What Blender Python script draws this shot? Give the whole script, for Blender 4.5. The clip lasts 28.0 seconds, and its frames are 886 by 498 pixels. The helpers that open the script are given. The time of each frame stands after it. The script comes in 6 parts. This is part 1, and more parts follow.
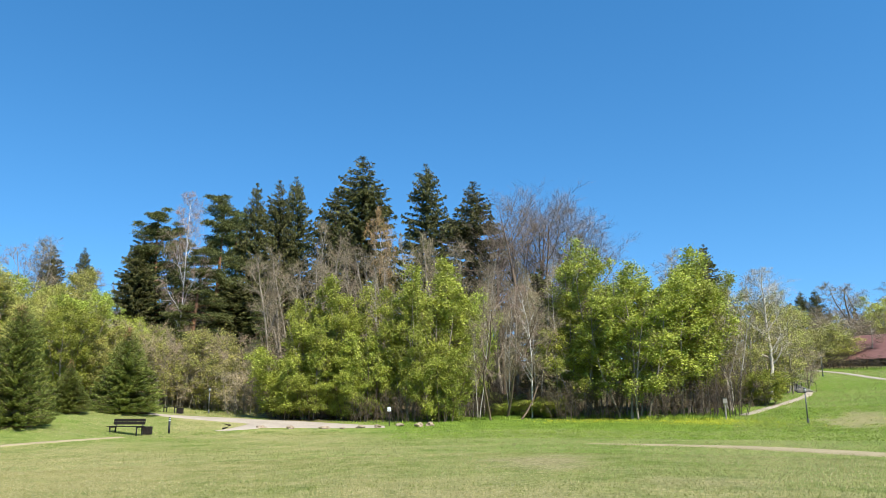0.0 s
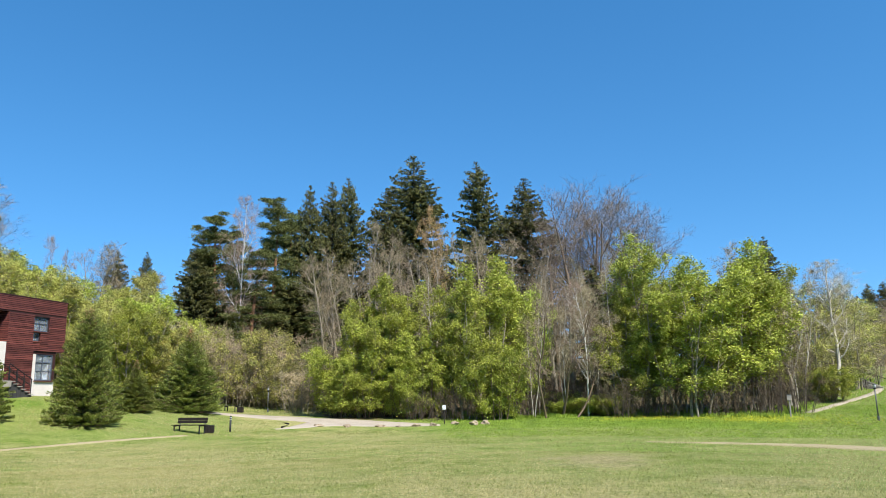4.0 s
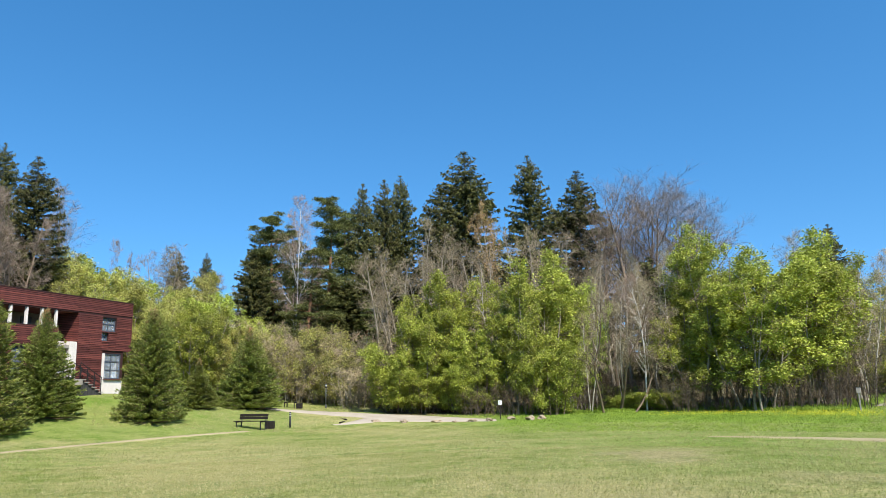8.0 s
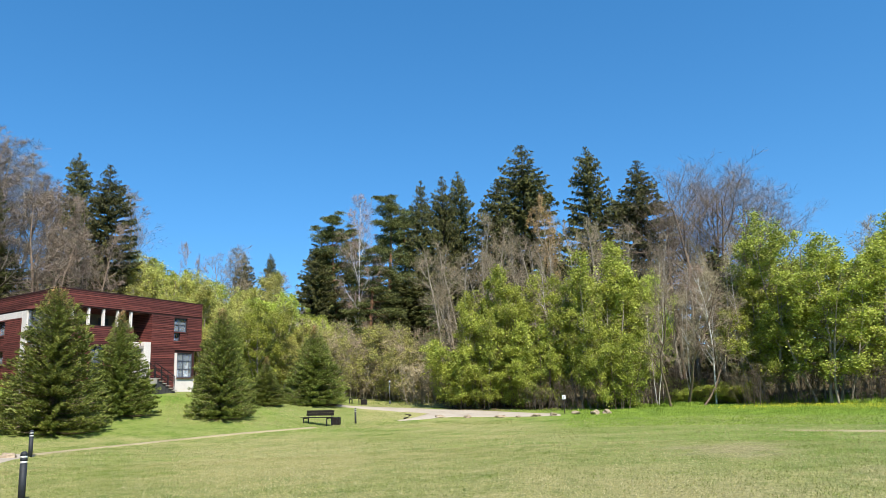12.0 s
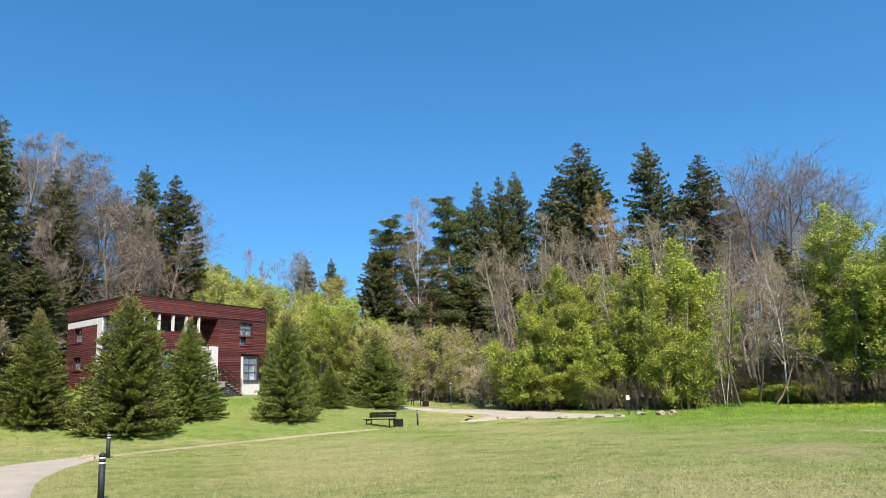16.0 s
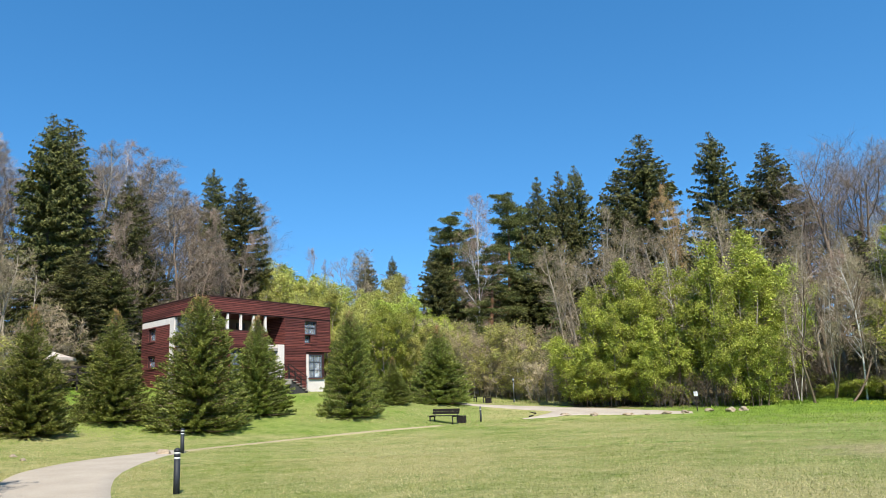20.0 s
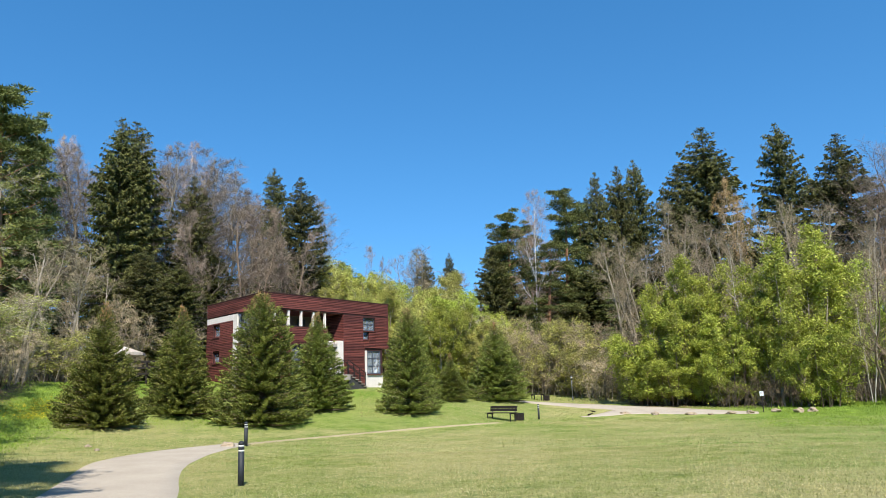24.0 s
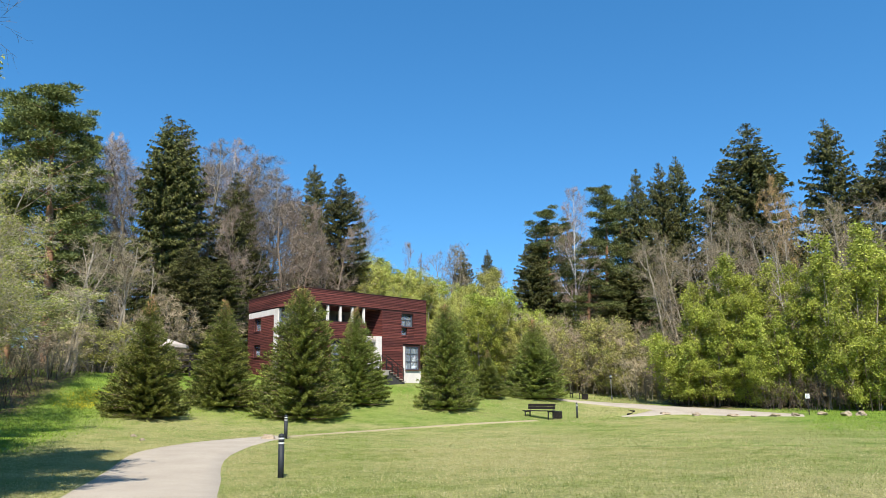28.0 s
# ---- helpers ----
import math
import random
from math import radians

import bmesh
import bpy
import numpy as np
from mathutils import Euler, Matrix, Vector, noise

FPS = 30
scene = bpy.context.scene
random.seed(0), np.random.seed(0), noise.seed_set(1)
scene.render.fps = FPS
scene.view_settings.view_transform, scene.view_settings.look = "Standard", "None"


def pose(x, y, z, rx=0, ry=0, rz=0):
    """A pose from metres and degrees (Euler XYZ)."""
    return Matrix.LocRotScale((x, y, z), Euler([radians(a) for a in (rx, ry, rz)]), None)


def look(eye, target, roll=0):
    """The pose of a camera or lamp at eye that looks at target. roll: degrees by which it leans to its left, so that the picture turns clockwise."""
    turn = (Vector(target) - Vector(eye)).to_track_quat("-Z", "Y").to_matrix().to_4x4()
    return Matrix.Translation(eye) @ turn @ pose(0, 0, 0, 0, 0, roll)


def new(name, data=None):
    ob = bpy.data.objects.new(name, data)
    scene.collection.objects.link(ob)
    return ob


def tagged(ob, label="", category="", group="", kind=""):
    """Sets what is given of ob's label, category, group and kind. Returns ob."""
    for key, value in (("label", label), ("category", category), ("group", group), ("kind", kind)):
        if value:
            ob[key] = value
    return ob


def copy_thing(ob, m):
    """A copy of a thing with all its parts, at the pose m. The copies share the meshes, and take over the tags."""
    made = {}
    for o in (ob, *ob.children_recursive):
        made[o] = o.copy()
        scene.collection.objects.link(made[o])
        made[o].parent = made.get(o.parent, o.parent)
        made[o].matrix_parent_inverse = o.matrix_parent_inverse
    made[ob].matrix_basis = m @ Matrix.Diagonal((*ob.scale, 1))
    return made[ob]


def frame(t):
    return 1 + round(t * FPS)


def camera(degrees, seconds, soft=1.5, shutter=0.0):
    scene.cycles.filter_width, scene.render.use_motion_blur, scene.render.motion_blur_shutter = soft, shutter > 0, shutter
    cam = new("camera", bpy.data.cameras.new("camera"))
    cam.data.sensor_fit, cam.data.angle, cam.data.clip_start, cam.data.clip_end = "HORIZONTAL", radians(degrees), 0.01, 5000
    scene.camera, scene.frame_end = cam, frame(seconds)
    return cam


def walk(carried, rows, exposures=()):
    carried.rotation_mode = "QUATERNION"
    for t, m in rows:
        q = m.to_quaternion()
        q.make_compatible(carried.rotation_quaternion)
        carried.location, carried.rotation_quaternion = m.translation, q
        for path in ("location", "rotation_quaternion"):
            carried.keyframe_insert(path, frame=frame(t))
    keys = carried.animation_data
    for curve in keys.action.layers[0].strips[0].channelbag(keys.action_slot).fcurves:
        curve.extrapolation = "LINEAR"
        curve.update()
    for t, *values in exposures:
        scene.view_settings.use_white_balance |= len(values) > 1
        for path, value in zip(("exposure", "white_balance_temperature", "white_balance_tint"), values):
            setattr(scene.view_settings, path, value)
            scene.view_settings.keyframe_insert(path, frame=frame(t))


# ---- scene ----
cam = camera(62.65, 28.0, soft=0.55)
EYE_HEIGHT = 1.7
# seconds, turn about x, y and z in degrees: a hand-held pan from one spot
ROWS = [
    (0.0, 101.30, 0.78, 0.16),
    (0.5, 101.28, 0.80, 0.64),
    (1.0, 101.33, 0.88, 1.20),
    (1.5, 101.42, 0.88, 1.77),
    (2.0, 101.43, 0.89, 2.32),
    (2.5, 101.38, 0.90, 2.86),
    (3.0, 101.33, 0.91, 3.39),
    (3.5, 101.28, 0.97, 3.89),
    (5.5, 101.16, 1.23, 5.83),
    (6.0, 101.17, 1.23, 6.40),
    (6.5, 101.10, 1.28, 6.98),
    (7.0, 101.03, 1.33, 7.53),
    (7.5, 100.99, 1.36, 8.07),
    (8.0, 100.97, 1.44, 8.64),
    (8.5, 100.95, 1.60, 9.30),
    (9.0, 100.98, 1.70, 9.96),
    (9.5, 101.00, 1.78, 10.56),
    (10.0, 100.98, 1.80, 11.12),
    (10.5, 100.96, 1.81, 11.72),
    (11.0, 100.86, 1.89, 12.32),
    (11.5, 100.79, 1.95, 12.90),
    (12.0, 100.76, 2.01, 13.48),
    (12.5, 100.74, 2.08, 14.01),
    (14.5, 100.93, 2.32, 16.36),
    (15.0, 100.95, 2.32, 16.93),
    (15.5, 100.98, 2.34, 17.52),
    (16.0, 101.05, 2.38, 18.19),
    (16.5, 101.10, 2.41, 18.86),
    (17.0, 101.10, 2.44, 19.52),
    (17.5, 101.05, 2.45, 20.11),
    (18.0, 101.03, 2.47, 20.69),
    (18.5, 101.05, 2.50, 21.27),
    (19.0, 101.04, 2.51, 21.89),
    (19.5, 101.02, 2.52, 22.48),
    (20.0, 101.00, 2.52, 23.02),
    (20.5, 100.96, 2.56, 23.52),
    (21.0, 101.01, 2.52, 24.02),
    (21.5, 101.08, 2.41, 24.59),
    (23.5, 100.99, 2.11, 27.00),
    (24.0, 100.93, 1.94, 27.45),
    (24.5, 100.92, 1.79, 27.83),
    (25.0, 100.88, 1.67, 28.16),
    (25.5, 100.83, 1.54, 28.50),
    (26.0, 100.78, 1.41, 28.84),
    (26.5, 100.75, 1.30, 29.23),
    (27.0, 100.74, 1.19, 29.61),
    (27.5, 100.74, 1.11, 29.99),
    (28.0, 100.74, 0.99, 30.35),
]
walk(cam, [(t, pose(-0.0025 * t, 0, EYE_HEIGHT, rx, ry, rz)) for t, rx, ry, rz in ROWS])

# ---- sky and sun ----
SUN_BEARING, SUN_HEIGHT = 144.0, 49.0    # degrees: clockwise from straight ahead, above the horizon
world = bpy.data.worlds.new("sky")
scene.world = world
world.use_nodes = True
nt = world.node_tree
nt.nodes.clear()
sky = nt.nodes.new("ShaderNodeTexSky")
sky.sky_type, sky.sun_disc = "NISHITA", False
sky.sun_elevation, sky.sun_rotation = radians(SUN_HEIGHT), radians(SUN_BEARING)
up = nt.nodes.new("ShaderNodeVectorMath")    # clear dry air: little haze towards the horizon
up.operation, up.inputs[1].default_value = "ADD", (0, 0, 0.145)
ahead = nt.nodes.new("ShaderNodeVectorMath")
ahead.operation = "NORMALIZE"
nt.links.new(nt.nodes.new("ShaderNodeTexCoord").outputs["Generated"], up.inputs[0])
nt.links.new(up.outputs[0], ahead.inputs[0])
nt.links.new(ahead.outputs[0], sky.inputs[0])
sky.air_density, sky.dust_density, sky.ozone_density = 1.0, 0.15, 3.6
bg = nt.nodes.new("ShaderNodeBackground")
bg.inputs["Strength"].default_value = 0.139
wout = nt.nodes.new("ShaderNodeOutputWorld")
clear = nt.nodes.new("ShaderNodeHueSaturation")
clear.inputs["Saturation"].default_value = 1.27
clear.inputs["Hue"].default_value = 0.495
nt.links.new(sky.outputs[0], clear.inputs["Color"])
nt.links.new(clear.outputs[0], bg.inputs[0])
nt.links.new(bg.outputs[0], wout.inputs[0])
sun = bpy.data.lights.new("sun", "SUN")
sun.energy, sun.angle, sun.color = 5.0, radians(0.53), (1.0, 0.95, 0.86)
sun_ob = new("sun", sun)
sb, sh = radians(SUN_BEARING), radians(SUN_HEIGHT)
sun_ob.matrix_world = look((0, 0, 60), (-math.sin(sb) * math.cos(sh), -math.cos(sb) * math.cos(sh), 60 - math.sin(sh)))
scene.view_settings.exposure = 0.68

# ---- materials ----


def material(name, rough=0.8, metal=0.0, spec=0.3):
    m = bpy.data.materials.new(name)
    m.use_nodes = True
    b = m.node_tree.nodes["Principled BSDF"]
    b.inputs["Roughness"].default_value = rough
    b.inputs["Metallic"].default_value = metal
    b.inputs["Specular IOR Level"].default_value = spec
    return m, m.node_tree, b


def node(tree, kind, **values):
    n = tree.nodes.new(kind)
    for key, v in values.items():
        n.inputs[key].default_value = v
    return n


def noise_fac(tree, scale, detail=4.0, rough=0.55, vector=None):
    n = node(tree, "ShaderNodeTexNoise", Scale=scale, Detail=detail, Roughness=rough)
    if vector is None:
        vector = tree.nodes.new("ShaderNodeTexCoord").outputs["Object"]
    tree.links.new(vector, n.inputs["Vector"])
    return n.outputs["Fac"]


def ramp(tree, fac, stops):
    r = tree.nodes.new("ShaderNodeValToRGB")
    el = r.color_ramp.elements
    while len(el) < len(stops):
        el.new(0.5)
    for e, (p, c) in zip(el, stops):
        e.position, e.color = p, (*c, 1.0)
    tree.links.new(fac, r.inputs[0])
    return r.outputs[0]


def mix(tree, fac, a, b, blend="MIX"):
    m = tree.nodes.new("ShaderNodeMix")
    m.data_type, m.blend_type = "RGBA", blend
    for sock, v in ((m.inputs[0], fac), (m.inputs[6], a), (m.inputs[7], b)):
        if isinstance(v, (int, float)):
            sock.default_value = v
        elif isinstance(v, tuple):
            sock.default_value = (*v, 1.0)
        else:
            tree.links.new(v, sock)
    return m.outputs[2]


def bump(tree, shader, height, strength=0.3, distance=0.02):
    b = node(tree, "ShaderNodeBump", Strength=strength, Distance=distance)
    tree.links.new(height, b.inputs["Height"])
    tree.links.new(b.outputs[0], shader.inputs["Normal"])


def plain(name, dark, light, scale=4.0, rough=0.75, metal=0.0, bumps=0.2, fine=60.0, spec=0.3):
    """A surface with stains at one scale and grain at another."""
    m, t, b = material(name, rough, metal, spec)
    big = ramp(t, noise_fac(t, scale), [(0.3, dark), (0.7, light)])
    grain = noise_fac(t, fine, 3.0)
    col = mix(t, 0.35, big, ramp(t, grain, [(0.3, tuple(c * 0.6 for c in dark)), (0.7, tuple(min(1, c * 1.25) for c in light))]))
    t.links.new(col, b.inputs["Base Color"])
    bump(t, b, grain, bumps, 0.01)
    return m


def foliage(name, shades, through_light=0.35, rough=0.6):
    """Leaves or needles: a shade for each leaf, another for each plant, and light that shines through."""
    m, t, b = material(name, rough, 0.0, 0.25)
    geo = t.nodes.new("ShaderNodeNewGeometry")
    info = t.nodes.new("ShaderNodeObjectInfo")
    leaf = ramp(t, geo.outputs["Random Per Island"], [(i / (len(shades) - 1), c) for i, c in enumerate(shades)])
    hue = node(t, "ShaderNodeHueSaturation")
    rng = node(t, "ShaderNodeMapRange")
    rng.inputs["To Min"].default_value, rng.inputs["To Max"].default_value = 0.78, 1.2
    t.links.new(info.outputs["Random"], rng.inputs["Value"])
    t.links.new(rng.outputs[0], hue.inputs["Value"])
    rng2 = node(t, "ShaderNodeMapRange")
    rng2.inputs["To Min"].default_value, rng2.inputs["To Max"].default_value = 0.49, 0.51
    t.links.new(info.outputs["Random"], rng2.inputs["Value"])
    t.links.new(rng2.outputs[0], hue.inputs["Hue"])
    # light and dark clumps in the colour, standing in for shade gaps in crowns
    clump_shade = ramp(t, noise_fac(t, 1.3, 3.0, 0.6), [(0.34, (0.60, 0.64, 0.60)), (0.66, (1.30, 1.26, 1.2))])
    t.links.new(mix(t, 1.0, leaf, clump_shade, "MULTIPLY"), hue.inputs["Color"])
    t.links.new(hue.outputs[0], b.inputs["Base Color"])
    tr = t.nodes.new("ShaderNodeBsdfTranslucent")
    t.links.new(hue.outputs[0], tr.inputs["Color"])
    ms = node(t, "ShaderNodeMixShader", Fac=through_light)
    t.links.new(b.outputs[0], ms.inputs[1])
    t.links.new(tr.outputs[0], ms.inputs[2])
    t.links.new(ms.outputs[0], t.nodes["Material Output"].inputs["Surface"])
    return m


BARK_GREY = plain("bark_grey", (0.15, 0.125, 0.095), (0.36, 0.31, 0.235), 3.0, 0.9, bumps=0.6, fine=25)
BARK_PALE = plain("bark_pale", (0.30, 0.26, 0.21), (0.58, 0.53, 0.45), 2.4, 0.85, bumps=0.4, fine=12)
BARK_BROWN = plain("bark_brown", (0.12, 0.082, 0.056), (0.26, 0.19, 0.135), 3.0, 0.9, bumps=0.6, fine=25)
BARK_PINE = plain("bark_pine", (0.17, 0.085, 0.045), (0.38, 0.20, 0.11), 2.0, 0.9, bumps=0.6, fine=18)
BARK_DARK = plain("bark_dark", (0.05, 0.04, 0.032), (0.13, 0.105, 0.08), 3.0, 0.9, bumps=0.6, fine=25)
BARK_BIRCH = plain("bark_birch", (0.30, 0.27, 0.24), (0.78, 0.75, 0.70), 2.2, 0.8, bumps=0.3, fine=9)
TWIG_GREY = foliage("twig_grey", [(0.15, 0.118, 0.078), (0.37, 0.30, 0.20), (0.25, 0.20, 0.135)], 0.0, 0.85)
TWIG_TAN = foliage("twig_tan", [(0.22, 0.17, 0.11), (0.48, 0.385, 0.265), (0.33, 0.26, 0.175)], 0.0, 0.85)
TWIG_BROWN = foliage("twig_brown", [(0.13, 0.092, 0.06), (0.29, 0.22, 0.145), (0.20, 0.15, 0.10)], 0.0, 0.85)
TWIG_PALE = foliage("twig_pale", [(0.30, 0.255, 0.195), (0.54, 0.47, 0.37), (0.41, 0.355, 0.275)], 0.0, 0.85)
# dark brown thicket twigs, with the shade under the crowns in their colour
TWIG_DARK_SHADED = foliage("twig_dark_shaded", [(0.05, 0.036, 0.025), (0.16, 0.118, 0.08), (0.09, 0.066, 0.045)], 0.0, 0.85)
TWIG_MAUVE = foliage("twig_mauve", [(0.15, 0.115, 0.09), (0.32, 0.25, 0.20), (0.22, 0.17, 0.137)], 0.0, 0.85)
TWIG_PINK = foliage("twig_pink", [(0.25, 0.17, 0.13), (0.44, 0.32, 0.25), (0.33, 0.235, 0.185)], 0.0, 0.85)
TWIG_RUST = foliage("twig_rust", [(0.32, 0.22, 0.12), (0.48, 0.35, 0.20), (0.36, 0.26, 0.15)], 0.1, 0.85)
BUD_RUST = foliage("bud_rust", [(0.42, 0.26, 0.11), (0.56, 0.38, 0.18), (0.40, 0.29, 0.14)], 0.25, 0.8)
CONE = plain("spruce_cone", (0.22, 0.12, 0.05), (0.42, 0.25, 0.11), 8.0, 0.8)
NEEDLE_SPRUCE = foliage("needle_spruce", [(0.031, 0.037, 0.011), (0.115, 0.118, 0.033), (0.07, 0.074, 0.02), (0.20, 0.19, 0.06)], 0.12)
NEEDLE_YOUNG = foliage("needle_young", [(0.052, 0.072, 0.014), (0.21, 0.24, 0.048), (0.13, 0.158, 0.031), (0.39, 0.40, 0.11)], 0.2)
NEEDLE_PINE = foliage("needle_pine", [(0.065, 0.083, 0.026), (0.20, 0.225, 0.07), (0.13, 0.152, 0.045)], 0.15)
LEAF_FRESH = foliage("leaf_fresh", [(0.18, 0.22, 0.028), (0.44, 0.485, 0.08), (0.31, 0.36, 0.052), (0.54, 0.565, 0.14)], 0.28)
LEAF_PALE = foliage("leaf_pale", [(0.31, 0.315, 0.075), (0.48, 0.48, 0.13), (0.40, 0.405, 0.10), (0.56, 0.53, 0.18)], 0.28)
LEAF_DIM = foliage("leaf_dim", [(0.26, 0.285, 0.065), (0.43, 0.44, 0.12), (0.34, 0.355, 0.09)], 0.28)

# ---- building blocks ----


def part(name, bm, mat, parent=None, label=""):
    me = bpy.data.meshes.new(name)
    bm.to_mesh(me)
    bm.free()
    if mat is not None:
        me.materials.append(mat)
    ob = new(name, me)
    ob.parent = parent
    return tagged(ob, label)


def mesh_part(name, verts, faces, mat, parent=None, smooth=False):
    me = bpy.data.meshes.new(name)
    v, f = np.asarray(verts, np.float32), np.asarray(faces, np.int32)
    k = f.shape[1]
    me.vertices.add(len(v))
    me.vertices.foreach_set("co", v.ravel())
    me.loops.add(f.size)
    me.loops.foreach_set("vertex_index", f.ravel())
    me.polygons.add(len(f))
    me.polygons.foreach_set("loop_start", np.arange(0, f.size, k, dtype=np.int32))
    if smooth:
        me.polygons.foreach_set("use_smooth", np.ones(len(f), bool))
    me.update(calc_edges=True)
    me.materials.append(mat)
    ob = new(name, me)
    ob.parent = parent
    return ob


def box(bm, x0, x1, y0, y1, z0, z1, bevel=0.0):
    vs = [bm.verts.new((x, y, z)) for z in (z0, z1) for x, y in ((x0, y0), (x1, y0), (x1, y1), (x0, y1))]
    fs = [bm.faces.new([vs[i] for i in q]) for q in ((3, 2, 1, 0), (4, 5, 6, 7), (0, 1, 5, 4), (1, 2, 6, 5), (2, 3, 7, 6), (3, 0, 4, 7))]
    if bevel:
        es = list({e for f in fs for e in f.edges})
        bmesh.ops.bevel(bm, geom=es, offset=bevel, segments=1, affect="EDGES", profile=0.5)
    return bm


def boxes(*dims, bevel=0.0):
    bm = bmesh.new()
    for d in dims:
        box(bm, *d, bevel=bevel)
    return bm


def lathe(profile, sides=16):
    """A turned solid from (radius, height) pairs."""
    bm = bmesh.new()
    rings = [[bm.verts.new((r * math.cos(2 * math.pi * i / sides), r * math.sin(2 * math.pi * i / sides), z)) for i in range(sides)] for r, z in profile]
    for a, b in zip(rings, rings[1:]):
        for i in range(sides):
            f = bm.faces.new((a[i], a[(i + 1) % sides], b[(i + 1) % sides], b[i]))
            f.smooth = True
    bm.faces.new(rings[0][::-1])
    bm.faces.new(rings[-1])
    return bm


def unit(v):
    return v / np.maximum(np.linalg.norm(v, axis=-1, keepdims=True), 1e-9)


def frames_of(d, rng):
    a = unit(np.cross(d, rng.normal(size=d.shape)))
    return a, np.cross(d, a)


def tubes(p0, p1, r0, r1, k, rng):
    d = unit(p1 - p0)
    a, b = frames_of(d, rng)
    ang = np.arange(k) * 2 * np.pi / k
    ring = a[:, None] * np.cos(ang)[:, None] + b[:, None] * np.sin(ang)[:, None]
    low = (p0 - d * r0[:, None] * 0.4)[:, None] + ring * r0[:, None, None]
    top = (p1 + d * r1[:, None] * 0.4)[:, None] + ring * r1[:, None, None]
    v = np.concatenate([low, top], 1).reshape(-1, 3)
    i = np.arange(k)
    q = np.stack([i, (i + 1) % k, (i + 1) % k + k, i + k], -1)
    f = (np.arange(len(p0)) * 2 * k)[:, None, None] + q
    return v, f.reshape(-1, 4)


def blades(p0, p1, w0, w1, rng, sideways=None):
    """Thin four-cornered slips from p0 to p1."""
    d = unit(p1 - p0)
    s = unit(np.cross(d, rng.normal(size=d.shape) if sideways is None else sideways))
    w0, w1 = np.broadcast_to(w0, len(p0))[:, None], np.broadcast_to(w1, len(p0))[:, None]
    v = np.stack([p0 - s * w0, p0 + s * w0, p1 + s * w1, p1 - s * w1], 1).reshape(-1, 3)
    return v, np.arange(len(p0) * 4).reshape(-1, 4)


def spikes(p0, p1, w, rng, sideways=None):
    """Three-cornered slips from p0 to a point at p1."""
    d = unit(p1 - p0)
    s = unit(np.cross(d, rng.normal(size=d.shape) if sideways is None else sideways)) * np.broadcast_to(w, len(p0))[:, None]
    return np.stack([p0 - s, p0 + s, p1], 1).reshape(-1, 3), np.arange(len(p0) * 3).reshape(-1, 3)


def leaf_quads(c, size, rng, aspect=0.6, flat=0.5):
    """Lozenge leaves, bent a little along the midrib."""
    n = len(c)
    d = rng.normal(size=(n, 3))
    d[:, 2] *= flat
    d = unit(d)
    s = unit(np.cross(d, rng.normal(size=(n, 3)) + [0, 0, 1.2]))
    up = np.cross(s, d)
    size = np.broadcast_to(size, n)[:, None]
    v = np.stack([c - d * size, c + s * size * aspect + up * size * 0.12, c + d * size, c - s * size * aspect + up * size * 0.12], 1).reshape(-1, 3)
    return v, np.arange(n * 4).reshape(-1, 4)


def leaf_tris(c, size, rng):
    """Small pointed leaves, one corner at the stalk."""
    n = len(c)
    d, e = unit(rng.normal(size=(n, 3)) * [1, 1, 0.6]), unit(rng.normal(size=(n, 3)) + [0, 0, 0.5])
    s = unit(np.cross(d, e)) * 0.62
    size = np.broadcast_to(size, n)[:, None]
    return np.stack([c - d * size, c + (d * 0.5 + s) * size, c + (d * 0.6 - s) * size], 1).reshape(-1, 3), np.arange(n * 3).reshape(-1, 3)


def joined(*pieces):
    vs, fs, n = [], [], 0
    for v, f in pieces:
        vs.append(v)
        fs.append(f + n)
        n += len(v)
    return np.concatenate(vs), np.concatenate(fs)

# ---- the lie of the land ----
# ground heights: x, y, z
HEIGHTS = [
    (0, 0, 0.1), (-15, -12, 0.1), (15, -12, 0.1), (0, 12, 0.15), (-11, 7, 0.1), (6, 10.5, 0.1), (-11.2, 12.2, -0.15), (-19.5, 21, -0.12),
    (-18, 42.3, -0.29), (-16.6, 45, -0.35), (-31.5, 24.7, 0.44), (-27.5, 31.7, 0.12), (-28, 37.8, 0.65), (-22.9, 39.9, 0.44),
    (-22.5, 52.4, 0.75), (-30.3, 48.3, 2.0), (-38.9, 38.8, 2.85), (-22.5, 67, 0.38), (-12.2, 50.6, -0.1), (-3.5, 49.9, -0.3), (6, 54.5, -0.15),
    (18, 52, -0.15), (23.5, 48.6, -0.48), (34.7, 69.9, 1.4),
]
HEIGHTS_FAR = [
    (37.6, 81.8, 3.0), (47.9, 99, 4.3), (43.5, 73, 2.4), (-41.8, 27.4, 2.9), (-35.7, 22.2, 1.2), (-20.6, 12.4, 0.1), (13.6, 23.3, -0.33),
    (8.4, 32.9, -0.5), (29.7, 52, 0.4), (0, 28, -0.22), (-6.5, 21, -0.2), (-18.6, 63.3, 0.5), (-47, 36.5, 2.9), (0, 80, 1.0), (-35, 90, 2.0),
    (0, 120, 5.0), (-60, 60, 5.0), (60, 60, 3.0), (70, 120, 6.0), (-70, 20, 5.0), (40, 10, 0.0), (-50, -15, 2.0), (0, -40, 0.0), (45, -30, 0.0),
    (-20.5, 68.0, 1.5), (-25.0, 66.0, 1.56), (-16.8, 68.5, 1.42), (-29.5, 44.9, 1.97), (-30.0, 43.4, 1.9),
]
LAND = np.array(HEIGHTS + HEIGHTS_FAR, float)


